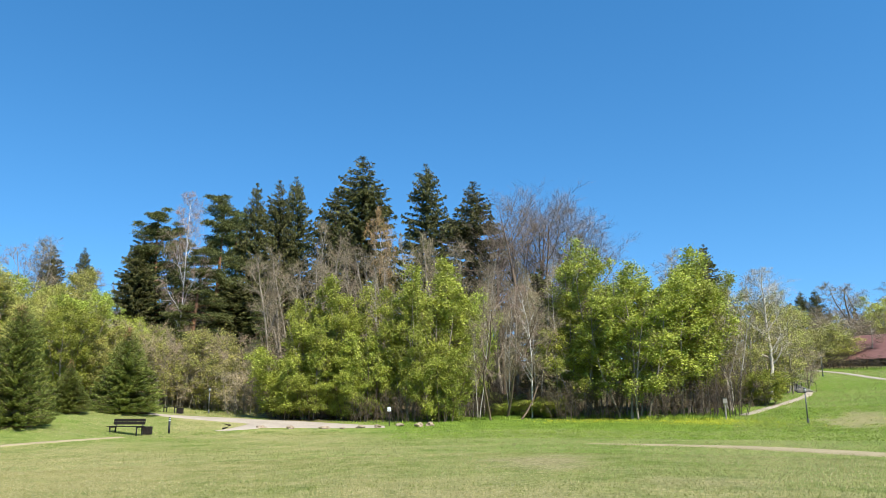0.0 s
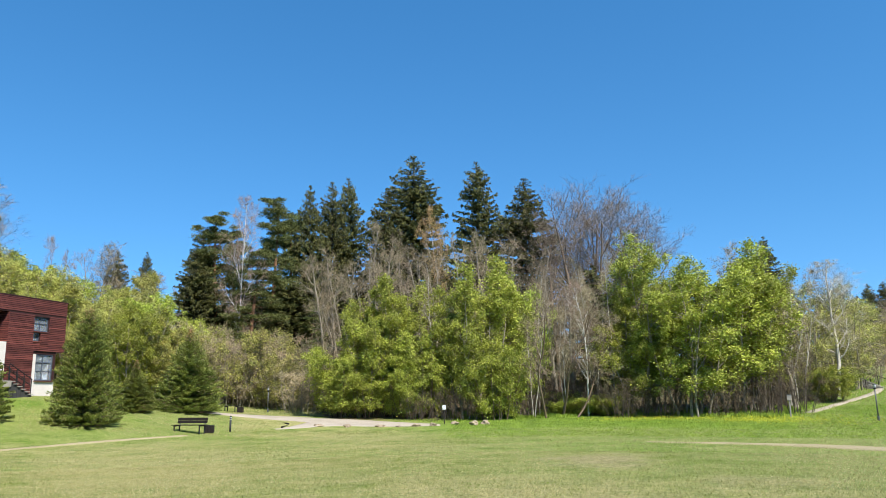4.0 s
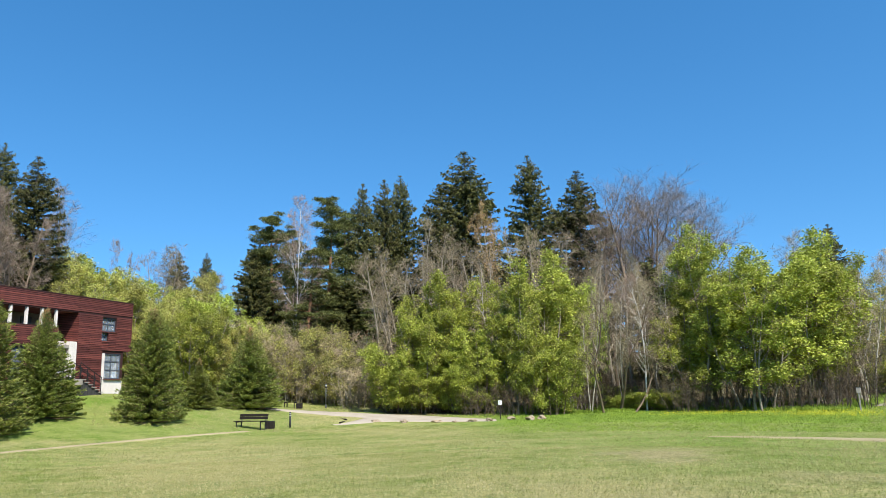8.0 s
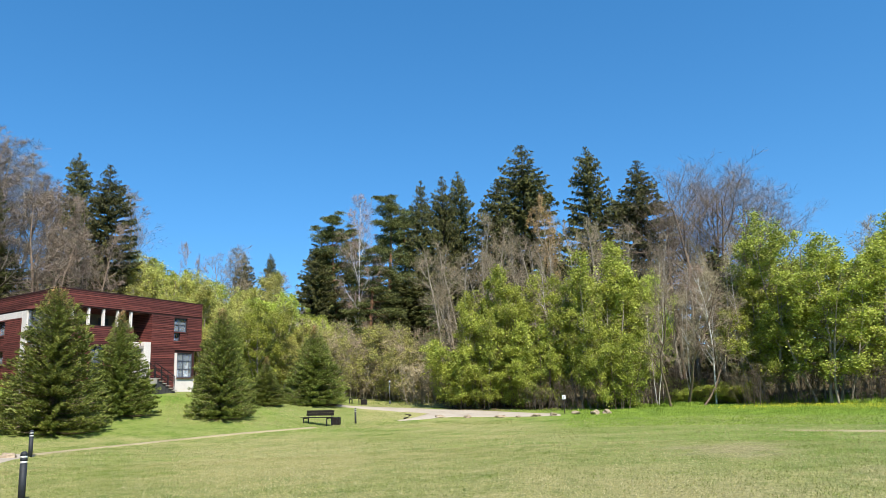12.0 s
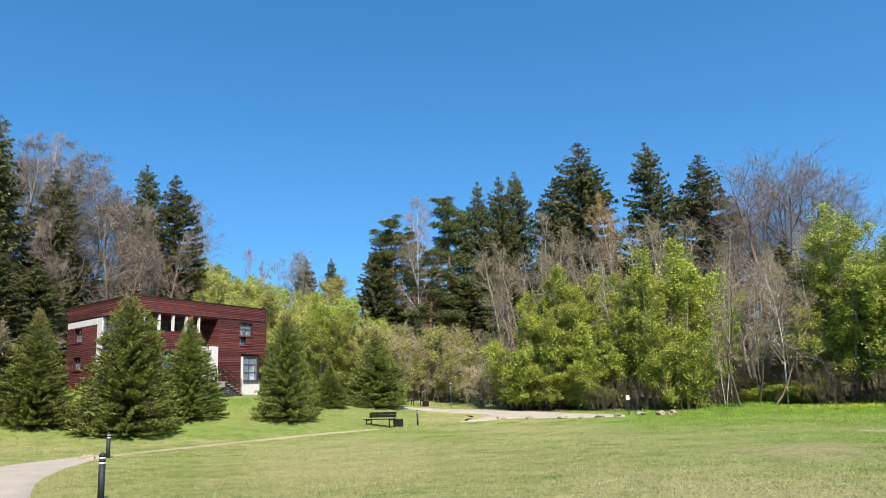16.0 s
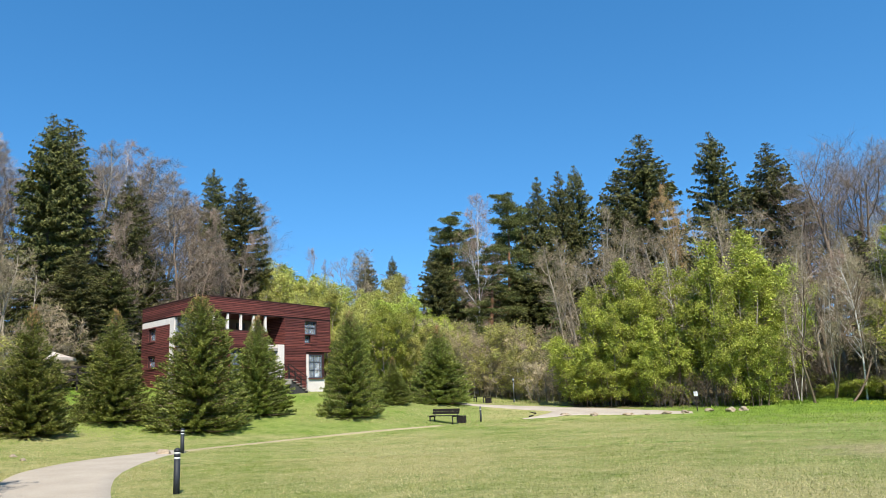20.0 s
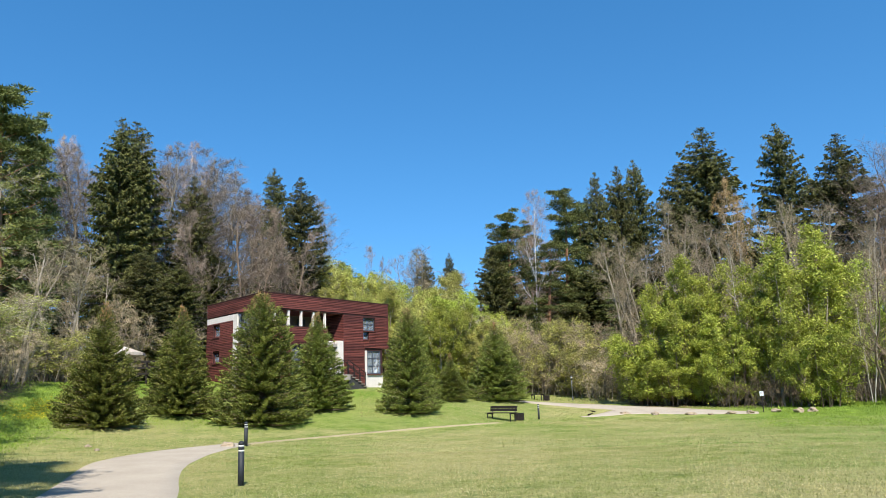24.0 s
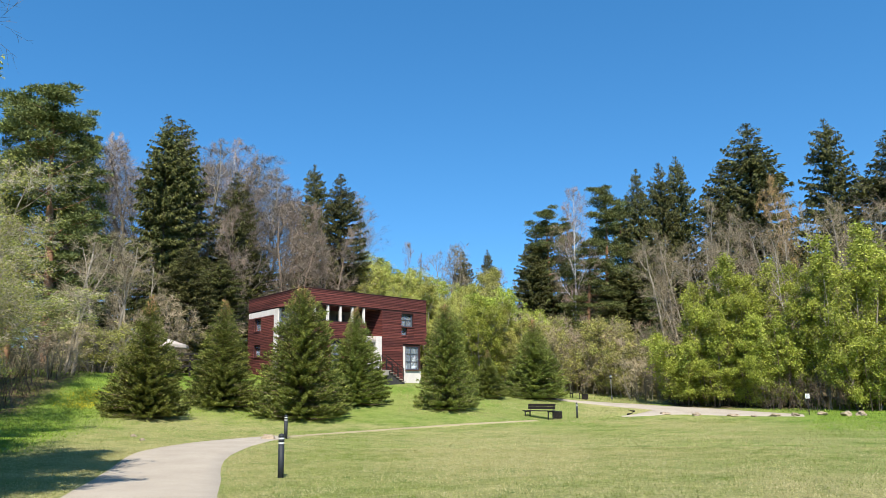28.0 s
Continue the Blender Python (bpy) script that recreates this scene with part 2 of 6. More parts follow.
def bend_weights(c):
    r = np.hypot(c[:, None, 0] - c[None, :, 0], c[:, None, 1] - c[None, :, 1]) / 30
    k = np.where(r > 0, r * r * np.log(r + 1e-9), 0) + np.eye(len(c)) * 0.02
    p = np.c_[np.ones(len(c)), c[:, :2] / 30]
    return np.linalg.solve(np.block([[k, p], [p.T, np.zeros((3, 3))]]), np.r_[c[:, 2], 0, 0, 0])


WEIGHTS = bend_weights(LAND)


def ground(x, y):
    """Height of the ground: a smooth sheet through the known heights, level far away."""
    x, y = np.asarray(x, float), np.asarray(y, float)
    r = np.hypot(x[..., None] - LAND[:, 0], y[..., None] - LAND[:, 1]) / 30
    z = np.where(r > 0, r * r * np.log(r + 1e-9), 0) @ WEIGHTS[:-3] + WEIGHTS[-3] + WEIGHTS[-2] * x / 30 + WEIGHTS[-1] * y / 30
    far = np.clip((np.hypot(x, y - 30) - 75) / 80, 0, 1)
    return np.clip(z, -1.5, 7) * (1 - far) + far * 9.0


def gz(x, y):
    return float(ground(x, y))


def soft(x, a, b):
    u = np.clip((x - a) / (b - a), 0, 1)
    return u * u * (3 - 2 * u)


# edge of the woods: distance from the viewpoint by bearing (degrees)
EDGE_BEARING = [-180, -95, -75, -66, -60, -56, -48, -38, -26, -21.5, -18, -15.5, -13, -4, 6, 19.5, 22, 24, 25, 33, 60, 180]
EDGE_DISTANCE = [300, 40, 30, 32, 38, 50, 62, 66, 66, 79, 80, 74, 53, 53, 57, 55.5, 63, 84, 104, 102, 140, 300]


def zones(x, y):
    """How much leaf litter, lush grass and worn, straw-coloured turf lie at a place."""
    b, d = np.degrees(np.arctan2(x, y)), np.hypot(x, y)
    edge = np.interp(b, EDGE_BEARING, EDGE_DISTANCE)
    litter = soft(d - edge, -0.6, 2.5) * (d < 300)
    lush = soft(d, 40, 49) * soft(b, -14, -2) * (1 - soft(b, 36, 50)) + soft(d - edge, -19, -8) * (b < -40)
    lush = np.maximum(lush, soft(d, 11, 19) * soft(b, -12, 5) * 0.6)
    lush = np.maximum(lush, soft(d, 38, 43) * (b < -20) * (b > -50) * 0.6)
    rag = 0.22 * np.sin(x * 1.7 + y * 0.9) * np.sin(y * 1.3 - x * 0.6) + 0.16 * np.sin(x * 3.1 + 1) * np.sin(y * 2.7) + 0.12 * np.sin(x * 6.3 - y) * np.sin(y * 5.1 + x)
    worn = soft(1 + rag - np.hypot((b - 7.2) / 5.2, (d - 20) / 3.8), 0, 0.55) * 0.9
    worn = np.maximum(worn, soft(-np.abs(b - 18) + 6.5, 0, 4) * soft(-np.abs(d - 14.6) + 1.6, 0, 1.2) * 0.7)
    worn = np.maximum(worn, soft(1 + rag - np.hypot((b - 29.6) / 4.0, (d - 54) / 6.5), 0, 0.6) * 0.85)
    worn = np.maximum(worn, (1 - soft(d, 12, 22)) * 0.3)
    return litter, lush, worn


def grass_material():
    m, t, b = material("meadow_turf", 0.95, 0.0, 0.1)
    co = t.nodes.new("ShaderNodeTexCoord").outputs["Object"]
    at = {k: t.nodes.new("ShaderNodeAttribute") for k in ("litter", "lush", "worn")}
    for k, n in at.items():
        n.attribute_name = k
    big, mid, fine = noise_fac(t, 0.13, 5, 0.6, co), noise_fac(t, 0.9, 6, 0.75, co), noise_fac(t, 7, 5, 0.75, co)
    blade = noise_fac(t, 45, 3, 0.7, co)
    green = ramp(t, mid, [(0.36, (0.095, 0.165, 0.024)), (0.64, (0.25, 0.305, 0.066))])
    straw = ramp(t, fine, [(0.3, (0.30, 0.26, 0.115)), (0.7, (0.46, 0.41, 0.20))])
    sparse = ramp(t, mix(t, 0.45, big, mix(t, 0.4, mid, fine)), [(0.425, (0, 0, 0)), (0.535, (1, 1, 1))])
    turf = mix(t, mix(t, 0.75, (0.0, 0.0, 0.0), sparse), green, straw)
    juicy = ramp(t, mid, [(0.3, (0.085, 0.165, 0.016)), (0.7, (0.17, 0.27, 0.03))])
    jag = ramp(t, mix(t, 0.6, mid, fine), [(0.35, (0.0, 0.0, 0.0)), (0.65, (1, 1, 1))])
    turf = mix(t, mix(t, 0.35, at["lush"].outputs["Fac"], jag, "MULTIPLY"), turf, juicy)
    bare = ramp(t, mix(t, 0.5, fine, blade), [(0.38, (0.10, 0.078, 0.042)), (0.48, (0.28, 0.218, 0.12)), (0.60, (0.47, 0.39, 0.235))])
    turf = mix(t, mix(t, 0.45, at["worn"].outputs["Fac"], jag, "MULTIPLY"), turf, bare)
    leafy = ramp(t, mix(t, 0.5, mid, fine), [(0.35, (0.06, 0.045, 0.028)), (0.5, (0.16, 0.115, 0.07)), (0.62, (0.09, 0.115, 0.025)), (0.7, (0.2, 0.16, 0.10))])
    turf = mix(t, mix(t, 0.3, at["litter"].outputs["Fac"], jag, "OVERLAY"), turf, leafy)
    speck = ramp(t, mix(t, 0.5, blade, noise_fac(t, 15, 4, 0.7, co)), [(0.36, (0.5, 0.52, 0.5)), (0.64, (1.32, 1.3, 1.25))])
    t.links.new(mix(t, 1.0, turf, speck, "MULTIPLY"), b.inputs["Base Color"])
    bump(t, b, mix(t, 0.5, fine, blade), 0.9, 0.06)
    return m


TURF = grass_material()


def axis(lo, hi, step, reach):
    inner = list(np.arange(lo, hi + 0.01, step))
    out, s = [], step
    left, right = inner[0], inner[-1]
    a, b = [], []
    while max(abs(left), right) < reach:
        s *= 1.35
        left, right = left - s, right + s
        a.append(left)
        b.append(right)
    return np.array(a[::-1] + inner + b)


gx, gy = axis(-66, 62, 0.7, 3000), axis(2, 100, 0.7, 3000)
GX, GY = np.meshgrid(gx, gy)
gv = np.stack([GX, GY, ground(GX, GY)], -1).reshape(-1, 3)
gv[:, 2] += np.array([noise.noise((x * 0.35, y * 0.35, 0)) for x, y, _ in gv]) * 0.012
gi = np.arange(gv.shape[0]).reshape(GX.shape)
gf = np.stack([gi[:-1, :-1], gi[:-1, 1:], gi[1:, 1:], gi[1:, :-1]], -1).reshape(-1, 4)
ground_ob = mesh_part("ground", gv, gf, TURF, smooth=True)
tagged(ground_ob, "gently rolling spring meadow, green and straw-coloured turf running under the woods", "ground", kind="structure")
for key, value in zip(("litter", "lush", "worn"), zones(gv[:, 0], gv[:, 1])):
    at = ground_ob.data.attributes.new(key, "FLOAT", "POINT")
    at.data.foreach_set("value", value.astype(np.float32))


def strip(name, line, width, mat, lift=0.02, steps=14):
    """A path laid over the ground along a line of (x, y), its edges sunk into the turf."""
    pts = [Vector((x, y)) for x, y in line]
    path = []
    for i in range(len(pts) - 1):
        p0, p1, p2, p3 = pts[max(i - 1, 0)], pts[i], pts[i + 1], pts[min(i + 2, len(pts) - 1)]
        for k in range(steps):
            u = k / steps
            path.append(0.5 * (2 * p1 + (p2 - p0) * u + (2 * p0 - 5 * p1 + 4 * p2 - p3) * u * u + (3 * p1 - p0 - 3 * p2 + p3) * u ** 3))
    path.append(pts[-1])
    v, f = [], []
    for i, p in enumerate(path):
        d = (path[min(i + 1, len(path) - 1)] - path[max(i - 1, 0)]).normalized()
        n = Vector((-d.y, d.x))
        wob = 0.06 * noise.noise((p.x * 0.9, p.y * 0.9, 3))
        w = width / 2 if isinstance(width, (int, float)) else width(i / (len(path) - 1)) / 2
        for o, dz in ((-w - 0.12 + wob, -0.10), (-w + wob, lift), (-w * 0.33, lift + 0.012), (w * 0.33, lift + 0.012), (w + wob, lift), (w + 0.12 + wob, -0.10)):
            q = p + n * o
            v.append((q.x, q.y, gz(q.x, q.y) + dz))
    for i in range(len(path) - 1):
        for k in range(5):
            a = i * 6 + k
            f.append((a, a + 6, a + 7, a + 1))
    return mesh_part(name, v, f, mat, smooth=True)


GRAVEL = plain("pale_gravel", (0.325, 0.275, 0.215), (0.435, 0.375, 0.30), 0.8, 0.95, bumps=0.4, fine=40, spec=0.15)
TRODDEN = plain("trodden_earth", (0.25, 0.205, 0.115), (0.40, 0.335, 0.20), 1.2, 0.95, bumps=0.5, fine=30, spec=0.1)


def paved(name, edge_a, edge_b, mat, lift=0.018, steps=10, across=6):
    """A path between two edges of (x, y), its rims sunk into the turf."""
    def curve(pts):
        pts, out = [Vector(p) for p in pts], []
        for i in range(len(pts) - 1):
            p0, p1, p2, p3 = pts[max(i - 1, 0)], pts[i], pts[i + 1], pts[min(i + 2, len(pts) - 1)]
            for k in range(steps):
                u = k / steps
                out.append(0.5 * (2 * p1 + (p2 - p0) * u + (2 * p0 - 5 * p1 + 4 * p2 - p3) * u * u + (3 * p1 - p0 - 3 * p2 + p3) * u ** 3))
        return out + [pts[-1]]
    a, b = curve(edge_a), curve(edge_b)
    v, f = [], []
    row = across + 3
    for p, q in zip(a, b):
        n = (q - p).normalized()
        p = p + n * 0.035 * noise.noise((p.x * 0.8, p.y * 0.8, 5))
        q = q + n * 0.035 * noise.noise((q.x * 0.8, q.y * 0.8, 9))
        for k in range(-1, across + 2):
            u = min(max(k / across, 0), 1)
            c = p.lerp(q, u) + n * (-0.15 if k < 0 else 0.15 if k > across else 0)
            v.append((c.x, c.y, gz(c.x, c.y) + (-0.12 if k < 0 or k > across else lift + 0.02 * math.sin(math.pi * u))))
    for i in range(len(a) - 1):
        for k in range(row - 1):
            c = i * row + k
            f.append((c, c + 1, c + row + 1, c + row))
    return mesh_part(name, v, f, mat, smooth=True)


tagged(paved("path_near", [(-5.5, 1.5), (-8.4, 4.6), (-11.6, 7.5), (-15.0, 10.7), (-18.6, 14.2), (-20.6, 17.8), (-21.6, 21.5), (-22.2, 23.6)],
             [(-3.8, 3.4), (-6.4, 5.9), (-9.4, 8.7), (-11.7, 10.9), (-15.2, 14.3), (-17.6, 17.4), (-19.5, 20.6), (-20.6, 22.8)], GRAVEL),
       "pale gravel footpath curving through the grass beside two bollards", "path", kind="structure")
tagged(paved("path_far", [(-25.5, 54.6), (-22.6, 54.6), (-20.3, 54.8), (-18.1, 55.5), (-15.6, 55.4), (-12.9, 54.3), (-10.0, 53.2), (-7.3, 51.6), (-4.1, 49.8)],
             [(-25.5, 53.0), (-22.2, 52.9), (-19.1, 52.9), (-16.0, 52.1), (-13.7, 51.2), (-12.2, 48.6), (-10.4, 48.8), (-7.8, 48.4), (-3.9, 48.4)], GRAVEL),
       "wide pale gravel path before the bushes", "path", kind="structure")
tagged(paved("path_fork", [(-13.3, 51.0), (-13.6, 49.0), (-14.0, 47.4), (-14.5, 46.7)], [(-11.6, 48.9), (-12.3, 47.9), (-13.2, 47.1), (-14.2, 46.5)], GRAVEL, 0.012), "short fork of the gravel path that ends in the grass", "path", kind="structure")
tagged(strip("path_trodden", [(-21.2, 23.2), (-21.7, 27.0), (-21.1, 31.0), (-19.8, 34.5), (-18.3, 38.0), (-17.5, 40.5)], lambda u: 0.6 - 0.2 * u, TRODDEN),
       "narrow trodden footpath across the meadow to the bench", "path", kind="structure")
tagged(strip("path_hill", [(21.2, 53.4), (25.0, 57.6), (29.0, 62.4), (32.4, 66.8), (34.4, 70.2)], 0.72, GRAVEL), "narrow pale path climbing to the wooden steps", "path", kind="structure")
tagged(strip("path_terrace", [(45.2, 94.5), (45.6, 90.3), (45.0, 84.0), (44.3, 78.1), (44.2, 74.0), (45.0, 68.0)], 0.7, GRAVEL, 0.05), "pale path along the top of the slope", "path", kind="structure")
tagged(strip("path_worn", [(6.0, 31.8), (8.2, 31.0), (11.0, 29.2), (12.7, 26.2), (14.0, 22.5), (17.5, 16.0)], lambda u: 2.4 * min(1, u * 2.2 + 0.12), TRODDEN, 0.01), "worn bare-earth trail across the meadow", "path", kind="structure")

# ---- trees ----


def run_boughs(rng, base, d, length, r, joints, wander, rise):
    """Many jointed boughs at once: their points, boughs by joints, and the radius at each."""
    p, pts = base, [base]
    for _ in range(joints):
        d = unit(d + rng.normal(size=d.shape) * wander + [0, 0, rise])
        p = p + d * (length / joints)[:, None]
        pts.append(p)
    return np.stack(pts, 1), r[:, None] * (1 - 0.8 * np.linspace(0, 1, joints + 1))


def forks(rng, pts, rad, per, start, angle):
    """Where side boughs leave their parents: parent, place along it, foot, direction, radius."""
    n, k = pts.shape[0], pts.shape[1] - 1
    i = np.repeat(np.arange(n), per)
    u = start + (1 - start) * (np.tile(np.arange(per), n) + rng.random(n * per)) / per
    j = np.minimum((u * k).astype(int), k - 1)
    f = (u * k - j)[:, None]
    foot = pts[i, j] * (1 - f) + pts[i, j + 1] * f
    ahead = unit(pts[i, j + 1] - pts[i, j])
    side, _ = frames_of(ahead, rng)
    a = (np.radians(angle) * rng.uniform(0.65, 1.3, len(i)))[:, None]
    return i, u, foot, ahead * np.cos(a) + side * np.sin(a), rad[i, j] * (1 - f[:, 0]) + rad[i, j + 1] * f[:, 0]


def bough_tubes(pts, rad, sides, rng):
    return tubes(pts[:, :-1].reshape(-1, 3), pts[:, 1:].reshape(-1, 3), rad[:, :-1].ravel(), rad[:, 1:].ravel(), sides, rng)


def bough_blades(pts, rad, rng):
    return blades(pts[:, :-1].reshape(-1, 3), pts[:, 1:].reshape(-1, 3), rad[:, :-1].ravel() + 0.0015, rad[:, 1:].ravel() + 0.001, rng)


OVAL = ((0.0, 0.55), (0.3, 1.0), (0.65, 0.8), (1.0, 0.22))
DOME = ((0.0, 0.55), (0.35, 1.0), (0.7, 0.9), (1.0, 0.5))
ROUND = ((0.0, 0.7), (0.45, 1.0), (0.8, 0.85), (1.0, 0.4))
BROAD = ((0.0, 0.5), (0.4, 0.9), (0.75, 1.0), (1.0, 0.7))


def broadleaf(seed, h, stems, bark, twig_mat, counts=(14, 8, 7, 5), fan=0.3, foot=0.3, start=0.25, angle=46, reach=0.3, shape=OVAL, r=0.15, rise=0.10, tip_rise=0.05,
              wander=0.08, twig=(0.3, 0.9), twig_w=0.006, leaves=0, leaf=0.05, leaf_mat=None, lean=0.06, leaf_low=0.0, tuft=12):
    """The parts of a broadleaved tree or bush: stems, limbs, boughs and branchlets that fork in turn, fine twigs, and leaves along them."""
    rng = np.random.default_rng(seed)
    az = 2 * np.pi * (np.arange(stems) + rng.uniform(0, 0.8, stems)) / stems
    out = np.stack([np.cos(az), np.sin(az), np.zeros(stems)], -1)
    slope = np.full((1, 1), lean) if stems == 1 else fan * rng.uniform(0.25, 1.0, (stems, 1))
    base = out * (0 if stems == 1 else foot * rng.uniform(0.2, 1.0, (stems, 1))) - [0, 0, 0.25]
    tall = h * (np.array([0.98]) if stems == 1 else (1.0 - 0.38 * slope[:, 0] / fan) * rng.uniform(0.9, 1.0, stems))
    s_pts, s_rad = run_boughs(rng, base, unit(out * slope + [0, 0, 1.0]), tall, r * rng.uniform(0.7, 1.1, stems), 8, wander * 0.6, 0.05)
    i, u, p, d, q = forks(rng, s_pts, s_rad, counts[0], start, angle)
    f = (u - start) / (1 - start)
    ln = h * reach * np.interp(f, [a for a, _ in shape], [b for _, b in shape]) * rng.uniform(0.7, 1.25, len(p)) * (tall[i] / h)
    l_pts, l_rad = run_boughs(rng, p, d, ln, np.minimum(q * 0.65, ln * 0.022 + 0.007), 5, wander * 1.5, rise)
    i, u, p, d, q = forks(rng, l_pts, l_rad, counts[1], 0.16, 42)
    ln = ln[i] * 0.5 * (1.2 - 0.65 * u) * rng.uniform(0.7, 1.3, len(p))
    b_pts, b_rad = run_boughs(rng, p, d, ln, np.minimum(q * 0.68, ln * 0.014 + 0.005), 3, wander * 2, rise * 0.8)
    i, u, p, d, q = forks(rng, b_pts, b_rad, counts[2], 0.12, 42)
    ln = np.maximum(ln[i] * 0.5 * (1.2 - 0.6 * u), 0.18) * rng.uniform(0.7, 1.3, len(p))
    t_pts, t_rad = run_boughs(rng, p, d, ln, np.minimum(q * 0.75, 0.011), 2, wander * 2.4, tip_rise)
    i, u, p, d, q = forks(rng, t_pts, t_rad, counts[3], 0.1, 40)
    ends = p + unit(d + [0, 0, tip_rise]) * np.minimum(rng.uniform(*twig, (len(p), 1)), ln[i][:, None] * 1.2 + 0.1)
    parts = [("trunk", *joined(bough_tubes(s_pts, s_rad, 7, rng), bough_tubes(l_pts, l_rad, 4, rng), bough_tubes(b_pts, b_rad, 3, rng)), bark)]
    fine = bough_blades(t_pts, t_rad, rng)
    slips = blades(p, ends, twig_w, twig_w * 0.3, rng)
    parts.append(("crown", *joined(fine, slips), twig_mat))
    if leaves:
        k = rng.integers(0, len(p), leaves // tuft)
        c = p[k] + (ends[k] - p[k]) * rng.uniform(0.3, 1.1, (len(k), 1))
        c = np.repeat(c, tuft, 0) + rng.normal(size=(len(k) * tuft, 3)) * np.repeat(leaf * rng.uniform(1.0, 2.4, len(k)), tuft)[:, None]
        c = c[c[:, 2] > leaf_low * h * rng.uniform(0.3, 1.2, len(c))]
        parts.append(("leaves", *leaf_tris(c, leaf * rng.uniform(0.6, 1.3, len(c)), rng), leaf_mat))
    top = max(v[:, 2].max() for _, v, _, _ in parts)
    wide = np.percentile(np.hypot(parts[-1][1][:, 0], parts[-1][1][:, 1]), 92)
    return parts, top, wide


def spruce(seed, h, radius, start, levels, per_level, sprays, mat, bark, profile=lambda q: q ** 0.85, hang=0.5, spray=0.45, ragged=0.25, width=0.2, scatter=0.5, fluff=0.0, outer=1.5, arch=0.32, low=0.9, cones=None):
    """A spruce: boughs round the stem, clad in needled sprays."""
    rng = np.random.default_rng(seed)
    zs = start + (h - start) * (np.linspace(0, 1, levels) ** low) * 0.985
    n = levels * per_level
    z = np.repeat(zs, per_level) + rng.normal(size=n) * h / levels * scatter
    z = np.clip(z, 0.05, h * 0.985)
    u = (z - start) / (h - start)
    az = np.tile(np.arange(per_level), levels) * 2 * np.pi / per_level + np.repeat(rng.uniform(0, 6.3, levels), per_level) + rng.normal(size=n) * 0.3
    lumps = np.array([noise.noise((math.cos(a) * 1.2 + seed, math.sin(a) * 1.2, zz * 5 / h)) for a, zz in zip(az, z)])
    length = radius * profile(np.clip(1 - u, 0.012, 1)) * (1 + ragged * lumps * 1.6 + rng.normal(size=n) * ragged * 0.55) + 0.06
    length = np.clip(length, 0.08, radius * 1.35)
    drop = length * (0.55 * u - arch) + rng.normal(size=n) * 0.05 * length
    out_d = np.stack([np.cos(az), np.sin(az), np.zeros(n)], -1)

    def along(i, s):
        return np.stack([out_d[i, 0] * length[i] * s, out_d[i, 1] * length[i] * s, z[i] + drop[i] * s ** 0.8 + 0.12 * length[i] * s ** 3], -1)
    idx = np.arange(n)
    limb0, limb1, limb2 = along(idx, np.zeros(n)), along(idx, np.full(n, 0.5)), along(idx, np.full(n, 0.97))
    rr = 0.006 + length * 0.011
    th = np.linspace(0, 1, 9)
    tp = np.stack([0.02 * h * 0.12 * np.sin(th * 7 + seed), 0.02 * h * 0.1 * np.cos(th * 6), th * h - 0.25], -1)
    tr = 0.0105 * h * (1 - th) ** 0.8 + 0.012
    trunk = joined(tubes(tp[:-1], tp[1:], tr[:-1], tr[1:], 7, rng), tubes(limb0, limb1, rr, rr * 0.7, 3, rng), tubes(limb1, limb2, rr * 0.7, rr * 0.25, 3, rng))
    w = length / length.sum()
    count = np.maximum(3, (sprays * w).astype(int))
    i = np.repeat(idx, count)
    s = 1 - 0.92 * rng.random(len(i)) ** outer
    base = along(i, s) + rng.normal(size=(len(i), 3)) * fluff
    base[:, 2] = np.maximum(base[:, 2], 0.03)
    side = np.cross(out_d[i], [0, 0, 1.0]) * rng.choice([-1.0, 1.0], len(i))[:, None]
    sl = spray * (0.3 + 0.7 * np.minimum(1, length[i] / radius * 1.5)) * rng.uniform(0.55, 1.25, len(i))
    d = unit(out_d[i] * rng.uniform(0.3, 1.1, (len(i), 1)) + side * rng.uniform(0.2, 1.0, (len(i), 1)) + np.array([0, 0, -1.0]) * (hang * rng.uniform(0.2, 1.2, (len(i), 1))) + [0, 0, 0.2])
    needles = spikes(base, base + d * sl[:, None], sl * width, rng, sideways=unit(rng.normal(size=(len(i), 3)) * 0.9 + [0, 0, 0.6]))
    leader = tubes(np.array([[0, 0, h * 0.93]]), np.array([[0.02, 0, h * (1.045 if h < 10 else 1.0)]]), np.array([0.018]), np.array([0.006]), 4, rng)
    shoots = np.array([0, 0, h * 0.955]) + rng.normal(size=(9, 3)) * [0.05, 0.05, 0.10]
    shoots = tubes(shoots, shoots + unit(rng.normal(size=(9, 3)) * 0.35 + [0, 0, 1.0]) * h * 0.028, np.full(9, 0.02), np.full(9, 0.008), 3, rng)
    trunk = joined(trunk, *((leader, shoots) if h < 10 else ()))
    tips = spikes(np.array([[0, 0, h * 0.95]] * 10), np.array([0, 0, h * 0.965]) + rng.normal(size=(10, 3)) * [0.16, 0.16, 0.12] + [0, 0, h * 0.03], 0.025, rng)
    parts = [("trunk", *trunk, bark), ("crown", *joined(needles, tips), mat)]
    if cones:
        q = rng.choice(np.flatnonzero(u > 0.82), 90)
        a = along(q, rng.uniform(0.4, 1.0, 90)) + rng.normal(size=(90, 3)) * 0.03
        b = a + unit(rng.normal(size=(90, 3)) * 0.5 + [0, 0, 0.9]) * rng.uniform(0.07, 0.2, (90, 1))
        parts.append(("cone_cluster", *tubes(a, b, np.full(90, 0.022), np.full(90, 0.010), 4, rng), cones))
